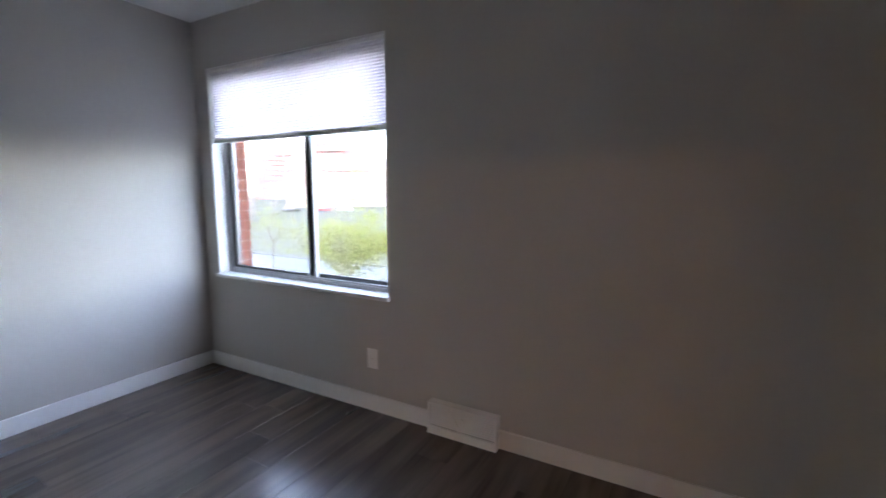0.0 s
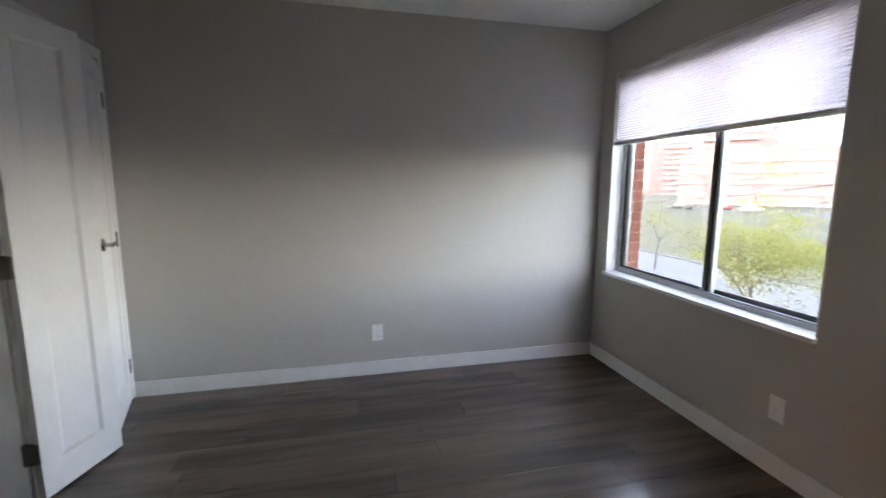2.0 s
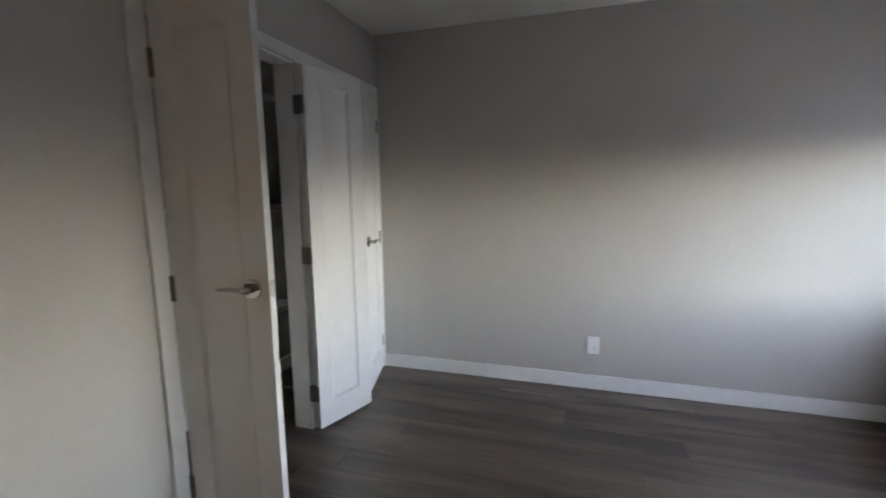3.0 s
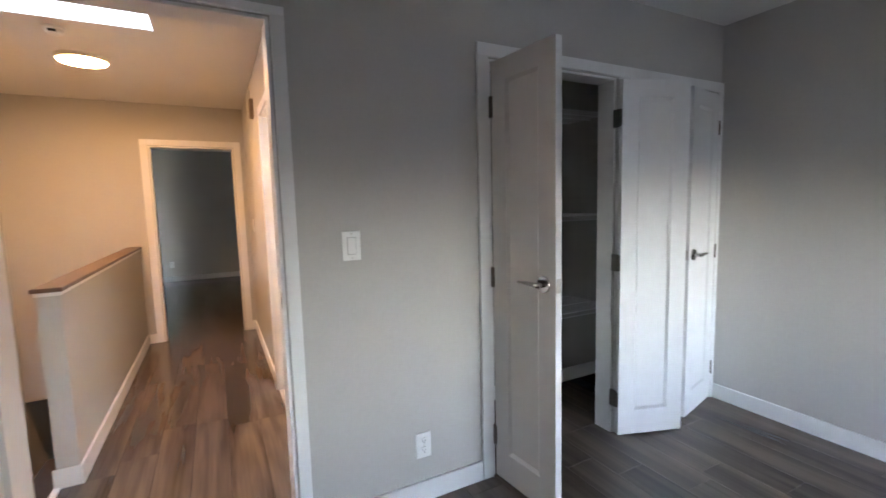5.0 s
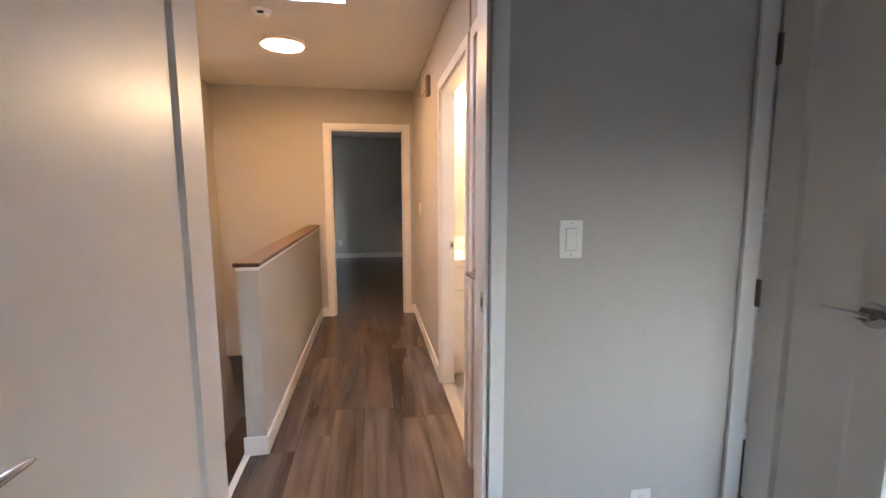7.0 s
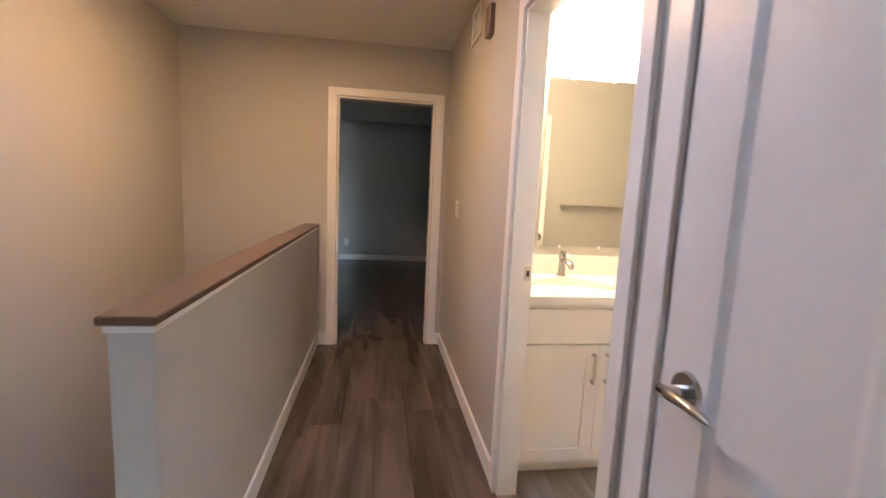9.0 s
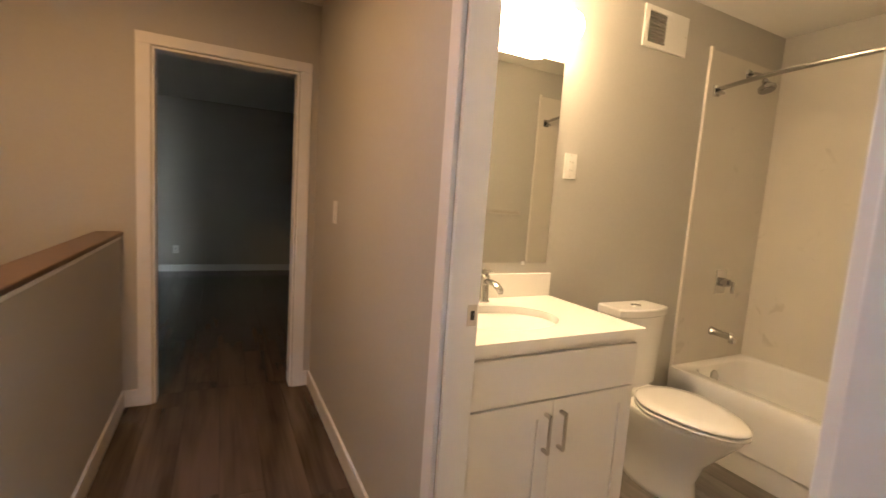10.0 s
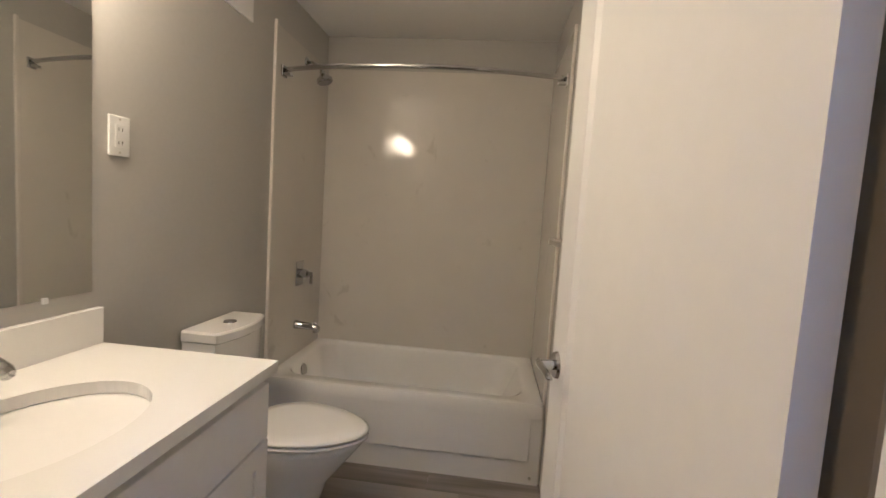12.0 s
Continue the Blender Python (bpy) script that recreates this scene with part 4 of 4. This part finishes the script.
# far apartment towers
FBRICK = material("far_brick", (0.44, 0.20, 0.165), 0.9, grain=0.12, grain_scale=0.4)
FGLASS = material("far_window", (0.30, 0.24, 0.20), 0.5, grain=0.2)
FCONC = material("far_concrete", (0.58, 0.49, 0.42), 0.9, grain=0.1)
FDARK = material("far_dark_brick", (0.46, 0.28, 0.22), 0.9, grain=0.15)


def apartment(x, y, w, d, h, floors, bays, turn, label, wall=FBRICK, balconies=True, core=0.0, deep=1.4):
    ob = empty("apartment_building", pose(x, y, GZ, 0, 0, turn), label, "building")
    part("wall", boxes((-w / 2, w / 2, 0, d, 0, h)), wall, ob)
    part("roof", boxes((-w / 2 - 0.3, w / 2 + 0.3, -0.3, d + 0.3, h, h + 0.8)), FCONC, ob)
    if core:
        part("stair_tower", boxes((w / 2, w / 2 + core, -1.0, d, 0, h + 1.5) if core > 0 else (-w / 2 + core, -w / 2, -1.0, d, 0, h + 1.5)), wall, ob)
    me = mb = None
    fh, bw = h / floors, w / bays
    for f in range(floors):
        for b in range(bays):
            px, pz = -w / 2 + bw * (b + 0.5), fh * (f + 0.35)
            if me is None:
                wo = part("window", boxes((-bw * 0.32, bw * 0.32, -0.06, 0.1, 0, fh * 0.48)), FGLASS, ob)
                me = wo.data
            else:
                wo = new("window", me)
                wo.parent = ob
            wo.location = (px, 0, pz)
        if balconies:
            if mb is None:
                bo = part("balcony", boxes((-w / 2 + 0.5, w / 2 - 0.5, -deep, 0.0, 0, 0.2), (-w / 2 + 0.5, w / 2 - 0.5, -deep, -deep + 0.1, 0.2, 0.75 * deep)), FCONC, ob)
                mb = bo.data
            else:
                bo = new("balcony", mb)
                bo.parent = ob
            bo.location = (0, 0, fh * f)
    return ob


apartment(-159, 165, 21, 14, 28, 9, 6, 42, "tall red brick apartment tower with pale balconies", core=6.5)
apartment(-228, 200, 15, 14, 31, 10, 4, 46, "distant red brick apartment tower", core=-8)
apartment(-101.8, 116.4, 40, 14, 15.5, 5, 14, 37, "long brown brick apartment block behind bare trees", wall=FDARK, deep=0.45)


# trees
def leaf_cloud(name, n, size, spread, mat, parent, seed, centre, hubs_n=70):
    rnd = random.Random(seed)
    bm = bmesh.new()
    hubs = [Vector((rnd.gauss(0, spread[0]), rnd.gauss(0, spread[1]), rnd.gauss(0, spread[2]))) for _ in range(hubs_n)]
    for _ in range(n):
        c = Vector(centre) + rnd.choice(hubs) + Vector((rnd.gauss(0, spread[0] * 0.28), rnd.gauss(0, spread[1] * 0.28), rnd.gauss(0, spread[2] * 0.25)))
        q = Euler((rnd.uniform(0, 6.3), rnd.uniform(0, 6.3), rnd.uniform(0, 6.3))).to_matrix()
        s = size * rnd.uniform(0.6, 1.3)
        vs = [bm.verts.new(c + q @ Vector(p)) for p in ((-s, 0, 0), (0, -s * 0.45, 0), (s, 0, 0), (0, s * 0.45, 0))]
        bm.faces.new(vs)
    return part(name, bm, mat, parent)


BARK = material("bark", (0.13, 0.10, 0.085), 0.95, grain=0.2, grain_scale=8)
GREEN = material("spring_leaves", (0.20, 0.20, 0.06), 0.7, grain=0.35, grain_scale=2.5)
LEAF_T = GREEN.node_tree
TRANS = LEAF_T.nodes.new("ShaderNodeBsdfTranslucent")
TRANS.inputs["Color"].default_value = (0.30, 0.30, 0.07, 1)
LEAF_M = LEAF_T.nodes.new("ShaderNodeMixShader")
LEAF_T.links.new(LEAF_T.nodes["Principled BSDF"].outputs[0], LEAF_M.inputs[1])
LEAF_T.links.new(TRANS.outputs[0], LEAF_M.inputs[2])
LEAF_T.links.new(LEAF_M.outputs[0], LEAF_T.nodes["Material Output"].inputs["Surface"])
BUDS = material("bare_twigs", (0.24, 0.195, 0.17), 0.9, grain=0.2)


def limbs(bm, p, d, length, r, depth, rnd):
    q = p + d * length
    cyl(bm, p, q, r, r * 0.62, n=6 if depth > 1 else 4, caps=False)
    if depth:
        for _ in range(rnd.choice((2, 3, 3))):
            nd = (d + Vector((rnd.uniform(-0.75, 0.75), rnd.uniform(-0.75, 0.75), rnd.uniform(-0.1, 0.55)))).normalized()
            limbs(bm, p + d * length * rnd.uniform(0.65, 1.0), nd, length * rnd.uniform(0.6, 0.82), r * 0.58, depth - 1, rnd)


def tree(x, y, h, depth, seed, label, leaves=0, spread=(1.6, 1.6, 1.3), twig=BARK, size=0.11):
    ob = empty("tree", pose(x, y, GZ), label, "tree", "trees outside")
    rnd = random.Random(seed)
    bm = bmesh.new()
    limbs(bm, Vector((0, 0, 0)), Vector((0.03, 0.02, 1)).normalized(), h * 0.30, h * 0.014, depth, rnd)
    part("trunk", bm, twig, ob)
    if leaves:
        leaf_cloud("crown", leaves, size, spread, GREEN, ob, seed + 1, (0, 0, h * 0.62))
    return ob


tree(-10.2, 12.2, 5.8, 4, 3, "leafy yellow-green spring tree near the window", 13000, (0.95, 0.85, 0.70), size=0.042)
tree(-24.5, 20.5, 5.2, 4, 4, "young tree with sparse yellow-green leaves", 1800, (1.1, 1.1, 1.0), size=0.06)
for k, (x, y, h) in enumerate(((-62, 52, 10.5), (-70, 54, 11.5), (-66, 60, 11), (-76, 58, 12), (-56, 55, 9.5), (-82, 64, 12), (-60, 66, 10), (-50, 58, 9), (-72, 70, 12), (-45, 62, 9), (-90, 70, 12))):
    tree(x, y, h, 5, 20 + k, "bare grey deciduous tree beyond the lawn", twig=BUDS)
# parked cars by the road
def car(x, y, turn, paint, label):
    ob = empty("car", pose(x, y, GZ + 0.02, 0, 0, turn), label, "car", "parked cars")
    bm = loft([[(u, v, z) for u, v, z in rrect(-2.2 + i, 2.2 - i, -0.85 + j, 0.85 - j, h, 0.25, 4)] for i, j, h in ((0.1, 0.06, 0.25), (0.0, 0.0, 0.45), (0.02, 0.0, 0.75), (0.1, 0.06, 0.92))])
    part("body", bm, paint, ob, smooth=True)
    part("cabin", loft([rrect(-1.75, 0.95, -0.76, 0.76, 0.90, 0.15, 4), rrect(-1.35, 0.35, -0.62, 0.62, 1.38, 0.18, 4), rrect(-1.25, 0.25, -0.56, 0.56, 1.43, 0.16, 4)]), FGLASS, ob, "dark glazed cabin")
    for u in (-1.35, 1.35):
        for v in (-0.80, 0.80):
            w = part("wheel", cylinders(((u, v - 0.09, 0.32), (u, v + 0.09, 0.32), 0.32), n=16), SLOT, ob)
            part("rim", cylinders(((u, v - 0.10, 0.32), (u, v + 0.10, 0.32), 0.19), n=12), ALU, w)
    return ob


car(-88.0, 79.5, 40, material("dark_car_paint", (0.03, 0.032, 0.036), 0.25, grain=0.05), "dark parked car beside the road")
car(-84.0, 86.5, 8, material("red_car_paint", (0.45, 0.04, 0.03), 0.25, grain=0.05), "red parked car on the road")
car(-76.0, 86.3, 2, material("pale_car_paint", (0.55, 0.56, 0.58), 0.25, grain=0.05), "silver parked car on the road")

# pole and wires
po = empty("utility_pole", pose(-17.9, 18.0, GZ), "grey wooden utility pole with overhead wires", "pole")
part("pole", cylinders(((0, 0, 0), (0, 0, 6.8), 0.10, 0.075), n=12), BARK, po)
for z0, z1, r in ((0.77, 0.104, 0.014), (-1.70, 0.14, 0.010), (-2.56, 0.0, 0.03), (0.2, 0.09, 0.010)):
    part("wire", tube([(-18 + 36 * k / 30, -0.12, z0 - GZ + z1 * (-18 + 36 * k / 30) + 0.0016 * ((-18 + 36 * k / 30) ** 2)) for k in range(31)], r, 5), GAP, po)


# ---- floor planks ----
def planks(parent_name, x0, x1, y0, y1, mat, seed, w=0.181, length=1.22):
    rnd = random.Random(seed)
    parent = scene.objects[parent_name]
    shapes = {}
    x = x0
    while x < x1 - 0.004:
        x2 = min(x + w, x1)
        y = y0 - rnd.uniform(0, length)
        while y < y1:
            a, b = max(y, y0), min(y + length, y1)
            if b - a > 0.01:
                key = (round(x2 - x, 3), round(b - a, 3))
                if key not in shapes:
                    ww, ll = x2 - x - 0.0003, b - a - 0.0003
                    bm = boxes((0.0003, ww, 0.0003, ll, -0.006, 0.0))
                    for v in bm.verts:
                        if v.co.z > -0.001:
                            v.co.x += 0.0006 if v.co.x < ww / 2 else -0.0006
                            v.co.y += 0.0006 if v.co.y < ll / 2 else -0.0006
                        else:
                            v.co.z = -0.0055
                    o = part("plank", bm, mat, parent)
                    shapes[key] = o.data
                else:
                    o = new("plank", shapes[key])
                    o.parent = parent
                o.location = (x, a, 0)
            y += length
        x += w


planks("floor", XW, XE, YS - T, YN, FLOOR, 1)
planks("floor", XH, 0.86, YF - T, YS - T, FLOOR, 2)
planks("floor", -2.92, -1.02, YBN + T, YS - T, FLOOR, 3)
planks("floor_bath", XBW + 0.7, XH, YB, YBN, BFLOOR, 4)
planks("floor_far", -1.9, 1.6, YR, YF - T, FLOOR, 5)
